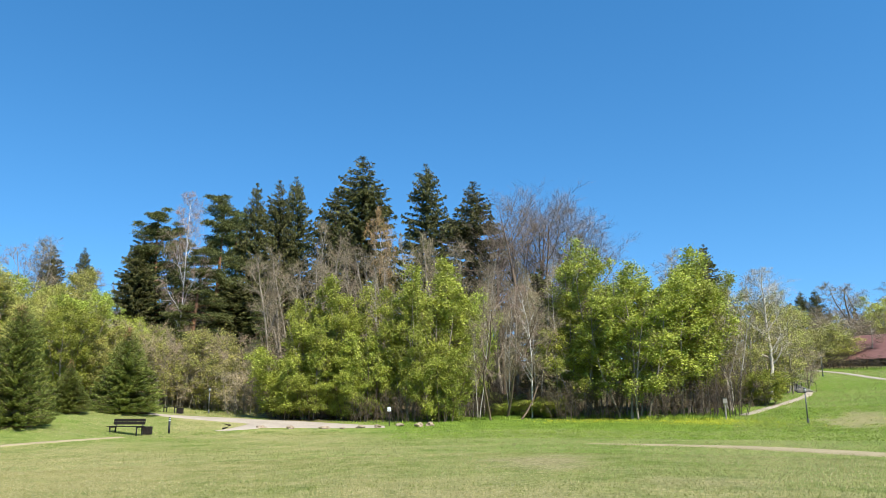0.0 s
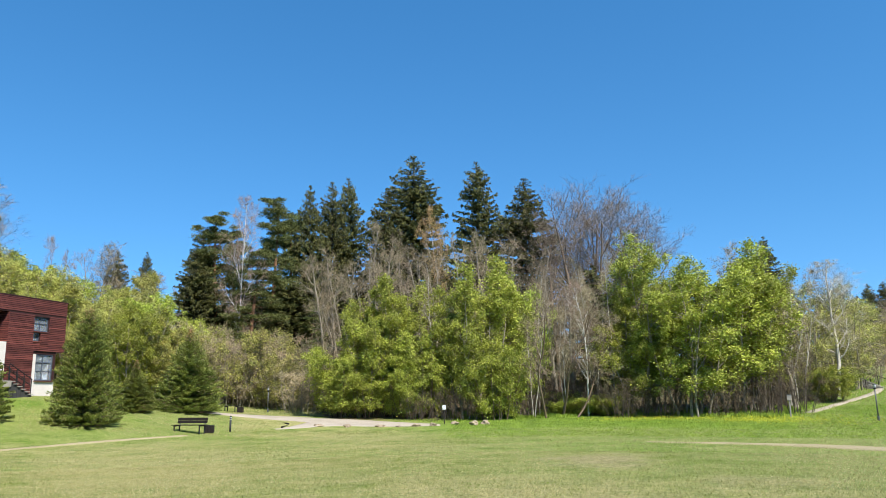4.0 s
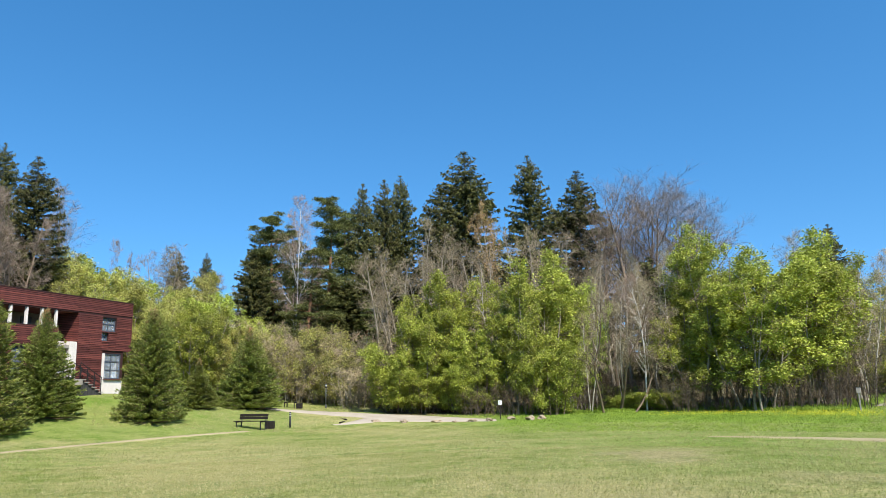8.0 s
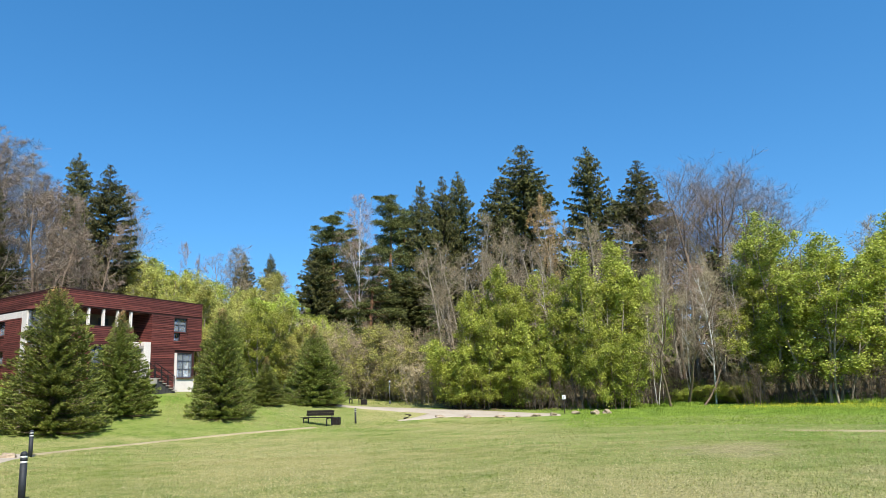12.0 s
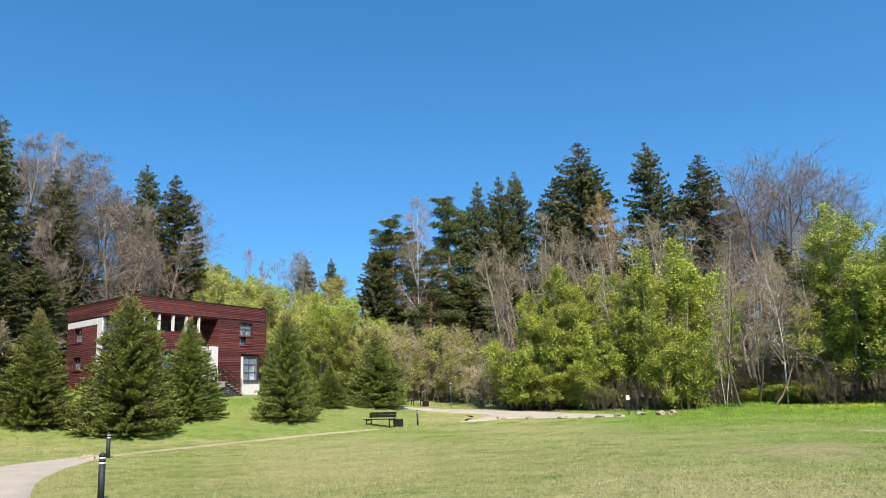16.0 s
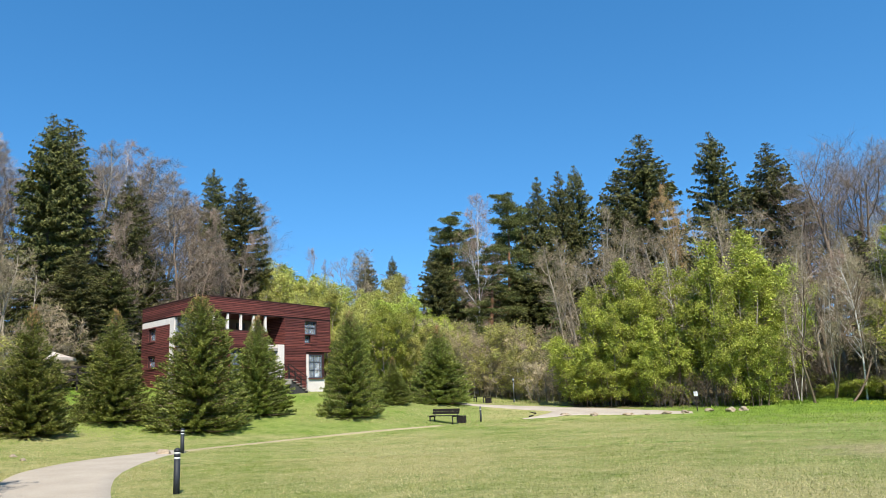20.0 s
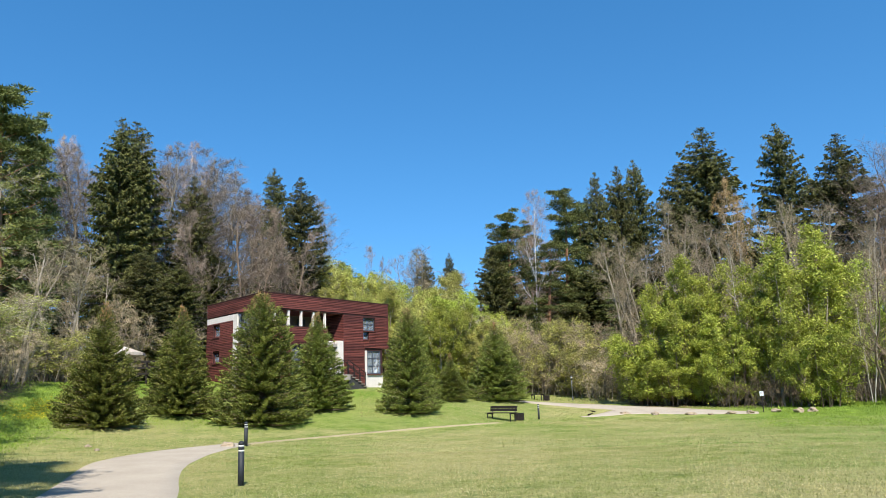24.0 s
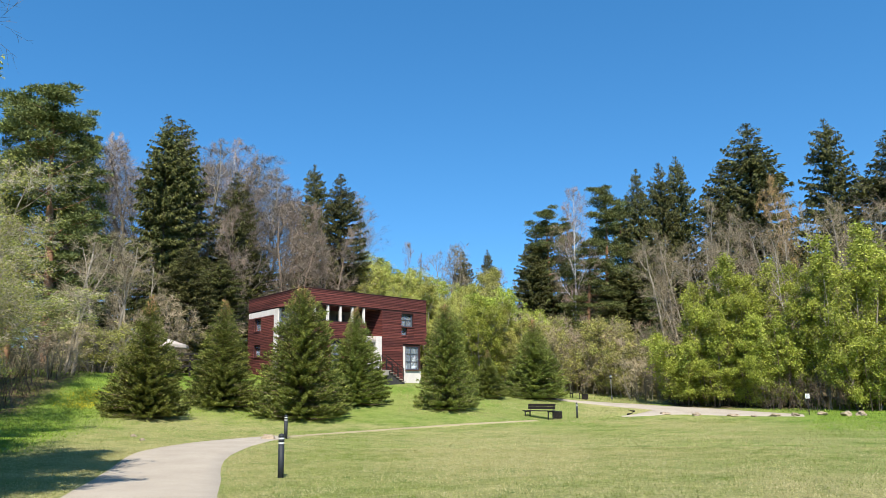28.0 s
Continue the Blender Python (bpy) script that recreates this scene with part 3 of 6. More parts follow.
    return parts, h * 1.005, radius


def pine(seed, h, radius, start=0.14, limbs=60, sprays=36000):
    rng = np.random.default_rng(seed)
    th = np.linspace(0, 1, 10)
    tp = np.stack([0.25 * np.sin(th * 4 + seed), 0.25 * np.cos(th * 3.3 + seed) - 0.2, th * h * 0.96 - 0.25], -1)
    tr = 0.012 * h * (1 - th) ** 0.7 + 0.03
    segs0, segs1, ra, rb, clumps = list(tp[:-1]), list(tp[1:]), list(tr[:-1]), list(tr[1:]), []
    for k in range(limbs):
        u = start + (1 - start) * (k + rng.random()) / limbs
        az = rng.uniform(0, 6.3)
        ln = radius * rng.uniform(0.55, 1.1) * (1 - ((u - start) / (1 - start)) ** 2.2 * 0.75) * (0.6 if u < start + 0.12 and rng.random() < 0.5 else 1)
        p = np.array([np.interp(u, th, tp[:, j]) for j in range(3)])
        d = np.array([math.cos(az), math.sin(az), rng.uniform(-0.1, 0.5)])
        r = 0.02 + 0.012 * ln
        for j in range(4):
            d = unit(d + rng.normal(size=3) * 0.22 + [0, 0, 0.08])
            q = p + d * ln / 4
            segs0.append(p), segs1.append(q), ra.append(r * (1 - j * 0.22)), rb.append(r * (1 - (j + 1) * 0.22))
            p = q
            if j >= 1:
                clumps.append((p + rng.normal(size=3) * [0.4, 0.4, 0.15], rng.uniform(0.4, 0.85)))
    clumps += [(np.array([0, 0, h * 0.97]) + rng.normal(size=3) * 0.3, 0.5) for _ in range(4)]
    c = np.array([q for q, _ in clumps])
    cr = np.array([r for _, r in clumps])
    i = rng.integers(0, len(c), sprays)
    off = unit(rng.normal(size=(sprays, 3)) + [0, 0, 0.35])
    base = c[i] + off * cr[i, None] * rng.uniform(0.1, 0.85, (sprays, 1)) * [1.4, 1.4, 0.48]
    tip = base + unit(off + rng.normal(size=(sprays, 3)) * 0.5 + [0, 0, 0.4]) * rng.uniform(0.14, 0.27, (sprays, 1))
    trunk = tubes(np.array(segs0), np.array(segs1), np.array(ra), np.array(rb), 6, rng)
    return [("trunk", *trunk, BARK_PINE), ("crown", *spikes(base, tip, 0.045, rng), NEEDLE_PINE)], h, radius


KINDS = {
    "spruce": lambda s: spruce(s, 24.0, 3.6, 1.5, 74, 9, 42000, NEEDLE_SPRUCE, BARK_DARK, lambda q: (1 - np.exp(-3.5 * q)) * (1.05 - 0.17 * q), hang=1.1, spray=0.36, ragged=0.34, width=0.24, scatter=3.2, fluff=0.06, outer=1.3),
    "young_spruce": lambda s: spruce(s, 6.5, 2.2, 0.05, 74, 11, 88000, NEEDLE_YOUNG, BARK_BROWN, lambda q: q ** 1.0 * (1.06 - 0.16 * np.clip((q - 0.93) / 0.07, 0, 1) ** 2), hang=-0.35, spray=0.13, ragged=0.17, width=0.22, scatter=2.1, fluff=0.04, outer=1.3, arch=0.12, low=1.2, cones=CONE),
    "bushy_young_spruce": lambda s: spruce(s, 6.5, 2.2, 0.05, 74, 11, 88000, NEEDLE_YOUNG, BARK_BROWN, lambda q: q ** 0.64 * (1.06 - 0.16 * np.clip((q - 0.93) / 0.07, 0, 1) ** 2), hang=-0.35, spray=0.13, ragged=0.17, width=0.22, scatter=2.1, fluff=0.04, outer=1.3, arch=0.12, low=1.2, cones=CONE),
    "pine_tree": lambda s: pine(s, 20.0, 3.4),
    "birch_tree": lambda s: broadleaf(s, 20.0, 1, BARK_BIRCH, TWIG_PINK, (20, 7, 6, 6), angle=38, reach=0.22, shape=OVAL, r=0.16, twig=(0.4, 1.1), twig_w=0.009, tip_rise=-0.12),
    "pale_birch": lambda s: broadleaf(s, 20.0, 1, BARK_PALE, TWIG_PALE, (20, 7, 6, 6), angle=38, reach=0.24, shape=OVAL, r=0.16, twig=(0.4, 1.0), twig_w=0.006),
    "rusty_birch": lambda s: broadleaf(s, 20.0, 1, BARK_PALE, TWIG_RUST, (18, 7, 6, 5), angle=44, reach=0.22, shape=DOME, r=0.15, twig=(0.3, 0.9), twig_w=0.008, leaves=9000, leaf=0.075, leaf_mat=BUD_RUST, leaf_low=0.5, tuft=8),
    "mauve_tree": lambda s: broadleaf(s, 20.0, 1, BARK_BROWN, TWIG_MAUVE, (18, 7, 6, 5), start=0.3, angle=42, reach=0.36, shape=ROUND, r=0.25, rise=0.16, tip_rise=0.12, twig=(0.4, 1.1), twig_w=0.0075),
    "bare_tree": lambda s: broadleaf(s, 15.0, 2, BARK_GREY, TWIG_GREY, (14, 6, 5, 3), fan=0.16, start=0.18, angle=48, reach=0.18, shape=DOME, r=0.12, rise=0.09, wander=0.12, twig=(0.3, 0.8), twig_w=0.009),
    "deep_spruce": lambda s: spruce(s, 24.0, 3.6, 1.5, 34, 6, 6000, NEEDLE_SPRUCE, BARK_DARK, lambda q: (1 - np.exp(-3.4 * q)) * (1.08 - 0.25 * q), hang=0.9, spray=1.2, ragged=0.5, width=0.26),
    "slender_tree": lambda s: broadleaf(s, 11.0, 2, BARK_PALE, TWIG_GREY, (12, 5, 5, 3), fan=0.2, foot=0.4, start=0.25, angle=40, reach=0.15, shape=OVAL, r=0.075, rise=0.1, wander=0.16, twig=(0.25, 0.7), twig_w=0.008),
    "brown_tree": lambda s: broadleaf(s, 15.0, 2, BARK_BROWN, TWIG_MAUVE, (14, 6, 6, 4), fan=0.16, start=0.18, angle=48, reach=0.18, shape=DOME, r=0.11, rise=0.09, wander=0.12, twig=(0.3, 0.8), twig_w=0.008),
    "deep_bare_tree": lambda s: broadleaf(s, 18.0, 1, BARK_GREY, TWIG_MAUVE, (12, 6, 5, 4), angle=42, reach=0.28, r=0.18, twig=(0.5, 1.3), twig_w=0.008),
    "deep_mauve_tree": lambda s: broadleaf(s, 18.0, 1, BARK_BROWN, TWIG_MAUVE, (12, 6, 5, 4), angle=42, reach=0.3, shape=ROUND, r=0.18, twig=(0.5, 1.3), twig_w=0.008),
    "deep_pale_tree": lambda s: broadleaf(s, 13.0, 3, BARK_GREY, TWIG_MAUVE, (8, 5, 5, 3), reach=0.25, shape=BROAD, r=0.11, twig=(0.4, 1.0), twig_w=0.008, leaves=11000, leaf=0.10, leaf_mat=LEAF_PALE),
    "leaning_tree": lambda s: broadleaf(s, 9.5, 1, BARK_BROWN, TWIG_GREY, (12, 6, 5, 4), start=0.3, reach=0.3, r=0.12, twig=(0.3, 0.8), lean=0.62, wander=0.2),
    "leafy_tree": lambda s: broadleaf(s, 11.5, 7, BARK_GREY, TWIG_BROWN, (10, 6, 4, 3), fan=0.26, foot=0.9, start=0.16, angle=54, reach=0.2, shape=DOME, r=0.085, rise=0.05, wander=0.11, twig=(0.25, 0.6), twig_w=0.006, leaves=38000, leaf=0.075, leaf_mat=LEAF_FRESH, leaf_low=0.16, tuft=16),
    "pale_tree": lambda s: broadleaf(s, 11.0, 5, BARK_GREY, TWIG_GREY, (11, 6, 4, 3), fan=0.26, foot=0.6, start=0.16, angle=54, reach=0.2, shape=DOME, r=0.08, rise=0.06, wander=0.11, twig=(0.25, 0.7), twig_w=0.007, leaves=30000, leaf=0.064, leaf_mat=LEAF_PALE, leaf_low=0.08, tuft=12),
    "budding_tree": lambda s: broadleaf(s, 11.0, 5, BARK_GREY, TWIG_GREY, (11, 6, 5, 4), fan=0.26, foot=0.6, start=0.14, angle=52, reach=0.2, shape=DOME, r=0.08, rise=0.06, wander=0.11, twig=(0.25, 0.7), twig_w=0.007, leaves=11000, leaf=0.062, leaf_mat=LEAF_PALE, leaf_low=0.08, tuft=8),
    "leafy_bush": lambda s: broadleaf(s, 6.5, 14, BARK_BROWN, TWIG_BROWN, (7, 5, 3, 2), fan=0.46, foot=1.2, start=0.08, angle=52, reach=0.22, shape=ROUND, r=0.045, rise=0.06, twig=(0.2, 0.5), twig_w=0.006, leaves=34000, leaf=0.066, leaf_mat=LEAF_FRESH, leaf_low=0.02, tuft=14),
    "budding_bush": lambda s: broadleaf(s, 5.2, 12, BARK_GREY, TWIG_GREY, (6, 4, 4, 3), fan=0.4, foot=1.1, start=0.08, angle=46, reach=0.26, shape=ROUND, r=0.032, rise=0.06, wander=0.11, twig=(0.2, 0.55), twig_w=0.008, leaves=9000, leaf=0.06, leaf_mat=LEAF_PALE, leaf_low=0.15, tuft=8),
    "dark_bush": lambda s: broadleaf(s, 5.2, 13, BARK_DARK, TWIG_DARK_SHADED, (5, 4, 4, 3), fan=0.4, foot=1.2, start=0.1, angle=44, reach=0.26, shape=ROUND, r=0.035, rise=0.04, wander=0.12, twig=(0.2, 0.6), twig_w=0.007),
    "fringe_tree": lambda s: broadleaf(s, 13.0, 2, BARK_GREY, TWIG_MAUVE, (20, 10, 9, 6), fan=0.16, angle=50, reach=0.2, r=0.11, rise=0.04, tip_rise=-0.1, twig=(0.1, 0.35), twig_w=0.0028),
    "shade_tree": lambda s: broadleaf(s, 12.0, 2, BARK_GREY, TWIG_GREY, (10, 6, 5, 4), fan=0.3, reach=0.3, r=0.13, twig=(0.3, 0.9), twig_w=0.009, leaves=42000, leaf=0.07, leaf_mat=LEAF_DIM),
    "edge_tree": lambda s: broadleaf(s, 10.0, 4, BARK_GREY, TWIG_PALE, (14, 8, 6, 4), fan=0.3, foot=0.6, start=0.1, angle=66, reach=0.26, shape=BROAD, r=0.08, rise=0.01, tip_rise=-0.02, wander=0.1, twig=(0.2, 0.5), twig_w=0.005, leaves=26000, leaf=0.042, leaf_mat=LEAF_DIM, leaf_low=0.05, tuft=6),
    "slim_tree": lambda s: broadleaf(s, 22.0, 1, BARK_GREY, TWIG_MAUVE, (24, 7, 6, 4), start=0.25, angle=34, reach=0.18, shape=OVAL, r=0.15, rise=0.12, tip_rise=0.08, twig=(0.4, 1.0), twig_w=0.009),
    "bare_bush": lambda s: broadleaf(s, 5.2, 14, BARK_GREY, TWIG_TAN, (6, 4, 4, 3), fan=0.4, foot=1.1, start=0.08, angle=46, reach=0.26, shape=ROUND, r=0.032, rise=0.05, wander=0.11, twig=(0.2, 0.6), twig_w=0.008),
}
MADE = {}


def plant(kind, variant, x, y, h, w, label, category="tree", group="", turn=None, sink=0.0):
    """Sets a tree of a kind at a place; its variants are built once and share their meshes."""
    key = (kind, variant)
    if key not in MADE:
        parts, top, wide = KINDS[kind](sum(map(ord, kind)) + 17 * variant)
        root = new(kind)
        for name, v, f, mat in parts:
            tagged(mesh_part(name, v, f, mat, root), kind="stuff" if name == "cone_cluster" else "")
        MADE[key] = (root, top, wide, True)
    root, top, wide, first = MADE[key]
    s, sw = h / top, min(max(w / wide, 0.45 * h / top), 2.2 * h / top)
    if kind == "leaning_tree":
        sw = s
    m = pose(x, y, gz(x, y) - sink, 0, 0, random.uniform(0, 360) if turn is None else turn) @ Matrix.Diagonal((sw, sw, s, 1))
    if first:
        MADE[key] = (root, top, wide, False)
        ob = root
    else:
        ob = copy_thing(root, Matrix())
    ob.matrix_basis = m
    return tagged(ob, label, category, group)


SPRUCES = [
    (-30.1, 71.9, 17.0, 2.3), (-9.0, 79.5, 27.5, 3.9), (-1.9, 82.0, 27.5, 2.9), (3.6, 83.5, 25.6, 3.8), (-20.4, 77.3, 23.5, 1.9),
    (-18.5, 79.9, 24.6, 2.0), (-17.1, 82.2, 25.7, 2.2), (-11.7, 78.1, 23.2, 2.9), (32.5, 89.3, 16.7, 1.8), (-45.5, 83.4, 16.6, 1.5),
    (-44.9, 89.4, 17.8, 1.4), (-51.8, 40.9, 22.6, 2.4), (-52.6, 43.0, 22.9, 2.8), (-50.8, 48.2, 18.6, 2.0), (-47.3, 40.1, 10.5, 1.9),
    (-48.6, 44.7, 9.8, 2.0), (-50.9, 50.9, 11.9, 2.2), (-47.2, 59.6, 20.9, 2.3), (-21.2, 74.0, 11.7, 3.3), (-29.9, 69.9, 15.1, 1.8),
    (68.4, 133.5, 11.8, 1.5), (66.3, 134.6, 11.6, 1.4), (-51.9, 60.8, 22.6, 2.0),
]
PINES = [
    (-23.6, 74.3, 21.1, 3.9), (-28.5, 71.6, 19.0, 3.5), (-23.7, 69.0, 14.6, 3.7), (-28.2, 75.9, 18.3, 3.6), (-22.7, 79.8, 20.6, 3.5),
    (-53.2, 31.8, 22.4, 5.1), (-57.8, 31.8, 22.3, 4.4), (-53.8, 34.7, 21.1, 3.0), (-18.7, 72.6, 9.2, 2.3),
]
BIRCHES = [
    (-25.0, 68.6, 20.1, 2.4), (6.4, 55.1, 10.1, 1.5), (28.5, 65.0, 12.0, 2.5), (-65.5, 46.0, 23.4, 2.2), (-61.8, 56.9, 25.6, 2.9),
    (-4.7, 74.9, 20.6, 3.0), (-65.7, 42.1, 21.5, 2.1),
]
BARE_TREES = [
    (-11.3, 68.1, 17.2, 2.5), (1.0, 74.0, 16.5, 2.7), (6.3, 76.8, 21.6, 2.8), (7.7, 77.6, 23.7, 3.9), (11.2, 79.2, 22.8, 3.9),
    (14.5, 80.7, 20.7, 3.5), (-13.4, 59.5, 12.8, 2.6), (-8.5, 62.4, 13.6, 2.3), (-6.4, 66.7, 15.3, 2.6), (-2.4, 73.0, 17.9, 2.6),
    (4.3, 61.9, 12.4, 2.0), (6.3, 61.7, 11.8, 2.3), (-0.1, 66.0, 15.0, 2.3), (23.4, 80.7, 16.5, 3.3), (21.7, 56.0, 9.2, 2.6),
    (10.7, 63.1, 13.2, 2.2), (10.0, 81.4, 24.1, 4.1), (13.5, 82.9, 22.6, 4.2), (16.5, 82.4, 19.4, 3.6), (8.6, 84.7, 23.6, 3.3),
    (-14.4, 66.0, 13.8, 2.6), (-10.4, 60.6, 13.6, 2.6), (-12.2, 64.0, 14.6, 2.6), (-4.4, 60.5, 13.8, 2.2), (2.6, 64.0, 15.0, 2.4), (8.4, 60.4, 12.6, 2.3),
]
SAPLINGS = [
    (3.0, 58.5, 11.0, 1.5), (5.0, 56.8, 10.0, 1.4), (1.2, 58.0, 11.5, 1.5), (7.2, 57.6, 11.5, 1.5), (-4.2, 55.0, 11.0, 1.4), (-5.4, 57.0, 12.4, 1.5),
    (8.6, 56.2, 12.0, 1.5), (2.4, 55.0, 9.5, 1.3), (21.6, 57.4, 10.6, 1.7), (23.2, 59.0, 10.8, 1.8),
]
BARE_TREES_WEST = [
    (-42.8, 73.4, 15.2, 3.1), (-41.6, 88.7, 14.9, 3.0), (-61.4, 54.4, 25.2, 3.5), (-61.4, 60.2, 25.0, 3.0), (-48.4, 52.0, 18.9, 3.3),
    (-51.4, 69.0, 20.8, 2.3), (-47.9, 73.8, 15.9, 1.7), (-42.7, 74.6, 15.3, 2.5), (-62.9, 46.1, 19.2, 2.7), (-43.8, 28.1, 9.6, 2.2),
    (-45.1, 31.5, 9.6, 2.3), (-52.1, 52.6, 19.8, 2.6), (-40.1, 86.1, 14.9, 3.0), (-62.0, 32.4, 20.5, 4.3), (-48.2, 35.7, 10.0, 2.3),
    (-63.2, 42.3, 21.3, 2.7), (-61.0, 51.8, 22.8, 2.8), (-60.3, 46.2, 17.3, 2.4), (-54.0, 56.3, 18.9, 2.7), (-53.6, 59.4, 18.3, 2.5),
]
BARE_TREES_HOUSE = [
    (-46.5, 50.5, 16.0, 3.0), (-49.0, 48.0, 15.0, 2.8), (-44.5, 54.0, 14.5, 2.8), (-52.0, 45.5, 15.5, 2.8), (-50.0, 53.5, 16.5, 2.8),
]
SLIM_TREES = [
    (-59.0, 37.6, 19.4, 2.6), (-61.3, 41.4, 21.8, 2.6), (-56.8, 40.8, 20.8, 2.6), (-59.6, 45.6, 21.6, 2.6), (-54.6, 43.9, 18.6, 2.6), (-56.4, 48.0, 21.5, 2.6), (-52.8, 47.5, 21.1, 2.6),
    (-54.5, 51.5, 21.1, 2.6), (-50.2, 50.2, 18.9, 2.6), (-52.4, 55.0, 19.9, 2.6), (-48.8, 54.2, 17.3, 2.6), (-49.9, 58.6, 17.9, 2.6), (-46.5, 57.6, 16.2, 2.6), (-48.2, 62.6, 15.5, 2.6),
]
BARE_TREES_EAST = [
    (62.6, 111.7, 11.2, 4.5), (66.5, 111.7, 11.4, 4.5), (54.6, 102.3, 8.2, 3.2), (68.6, 112.7, 9.2, 4.1), (49.4, 96.0, 5.7, 2.9),
    (53.2, 94.0, 6.1, 3.8), (35.4, 82.6, 9.4, 2.6),
]
LEAFY_TREES = [
    (-7.4, 57.5, 10.9, 3.0), (-9.9, 56.1, 9.4, 2.4), (-0.8, 56.0, 12.8, 3.3), (-2.5, 53.9, 10.1, 2.4), (12.0, 56.7, 13.6, 3.6),
    (17.4, 55.3, 13.0, 3.7), (13.6, 53.3, 10.0, 3.6), (19.7, 56.7, 11.6, 2.9), (10.1, 55.1, 9.2, 2.4), (2.0, 58.0, 10.3, 2.0),
]
PALE_TREES = [
    (-35.7, 66.0, 11.5, 3.5), (-37.1, 61.7, 9.4, 3.1), (-47.3, 64.5, 13.0, 4.2), (-43.7, 64.6, 11.9, 3.3), (-51.0, 64.2, 11.3, 3.5),
    (-40.7, 64.2, 11.2, 3.0), (-32.9, 61.8, 10.6, 3.0), (-34.4, 16.2, 12.8, 4.7), (-41.3, 20.2, 7.5, 5.4), (-27.5, 60.0, 7.9, 2.6),
    (35.2, 76.4, 8.8, 2.8), (28.8, 68.1, 10.7, 3.2), (-54.2, 64.2, 10.7, 3.6), (66.5, 109.4, 8.6, 4.0), (-26.7, 75.4, 7.4, 3.1),
    (-29.4, 76.5, 7.1, 3.2), (-38.4, 63.2, 10.6, 3.2), (-40.7, 59.4, 8.9, 3.1), (-32.5, 57.4, 8.9, 2.3), (-27.4, 56.7, 6.9, 2.0),
    (-43.0, 57.8, 8.7, 2.8), (25.4, 63.1, 10.1, 2.4), (32.7, 70.8, 10.2, 3.3), (36.0, 80.6, 8.3, 2.4),
]
BRIGHT_TREES = [
    (-29.8, 58.9, 8.9, 2.6), (-28.1, 55.3, 7.9, 2.4), (-49.4, 68.0, 13.5, 4.6), (-45.8, 68.0, 12.1, 3.5), (-52.2, 65.8, 11.3, 3.9),
    (-42.3, 67.9, 10.7, 3.1), (-38.6, 64.3, 9.2, 2.9),
]
LEAFY_BUSHES = [
    (-12.1, 56.2, 5.7, 2.7), (-8.6, 56.4, 7.5, 3.1), (-5.4, 55.2, 6.8, 2.4), (-0.3, 53.5, 5.5, 2.3), (-10.3, 55.6, 3.8, 2.4),
    (-7.1, 55.1, 4.2, 2.2), (-27.1, 68.9, 8.0, 3.2), (-28.8, 63.8, 6.6, 2.7), (-24.5, 70.9, 6.4, 2.6), (6.9, 56.0, 1.6, 1.9), (4.6, 56.6, 1.2, 1.6), (8.4, 55.4, 1.5, 1.5),
    (-25.4, 68.4, 4.7, 2.3), (4.8, 61.8, 1.8, 1.9), (25.7, 60.8, 3.0, 2.3),
]
BARE_BUSHES = [
    (-25.0, 67.5, 7.4, 2.8), (-22.4, 69.5, 7.7, 2.7), (-18.7, 68.5, 5.5, 2.8), (-29.7, 63.4, 5.0, 2.7), (-27.7, 66.5, 7.3, 2.8),
    (-27.0, 68.9, 6.9, 3.2), (-21.7, 72.8, 5.9, 3.0), (-25.1, 72.8, 5.2, 3.0), (-22.3, 75.8, 4.4, 3.4), (-19.1, 72.5, 3.8, 2.6),
    (-24.4, 66.7, 6.7, 2.8), (-23.0, 68.2, 7.1, 3.1), (-21.6, 69.7, 4.7, 2.8), (8.6, 53.6, 3.0, 1.6),
    (11.6, 53.2, 2.4, 1.5), (15.2, 52.8, 2.8, 1.6), (18.8, 52.8, 3.4, 1.7), (13.2, 53.6, 3.2, 1.7), (17.2, 53.4, 3.4, 1.7), (10.0, 54.0, 2.8, 1.6), (20.7, 53.6, 4.6, 2.0),
]
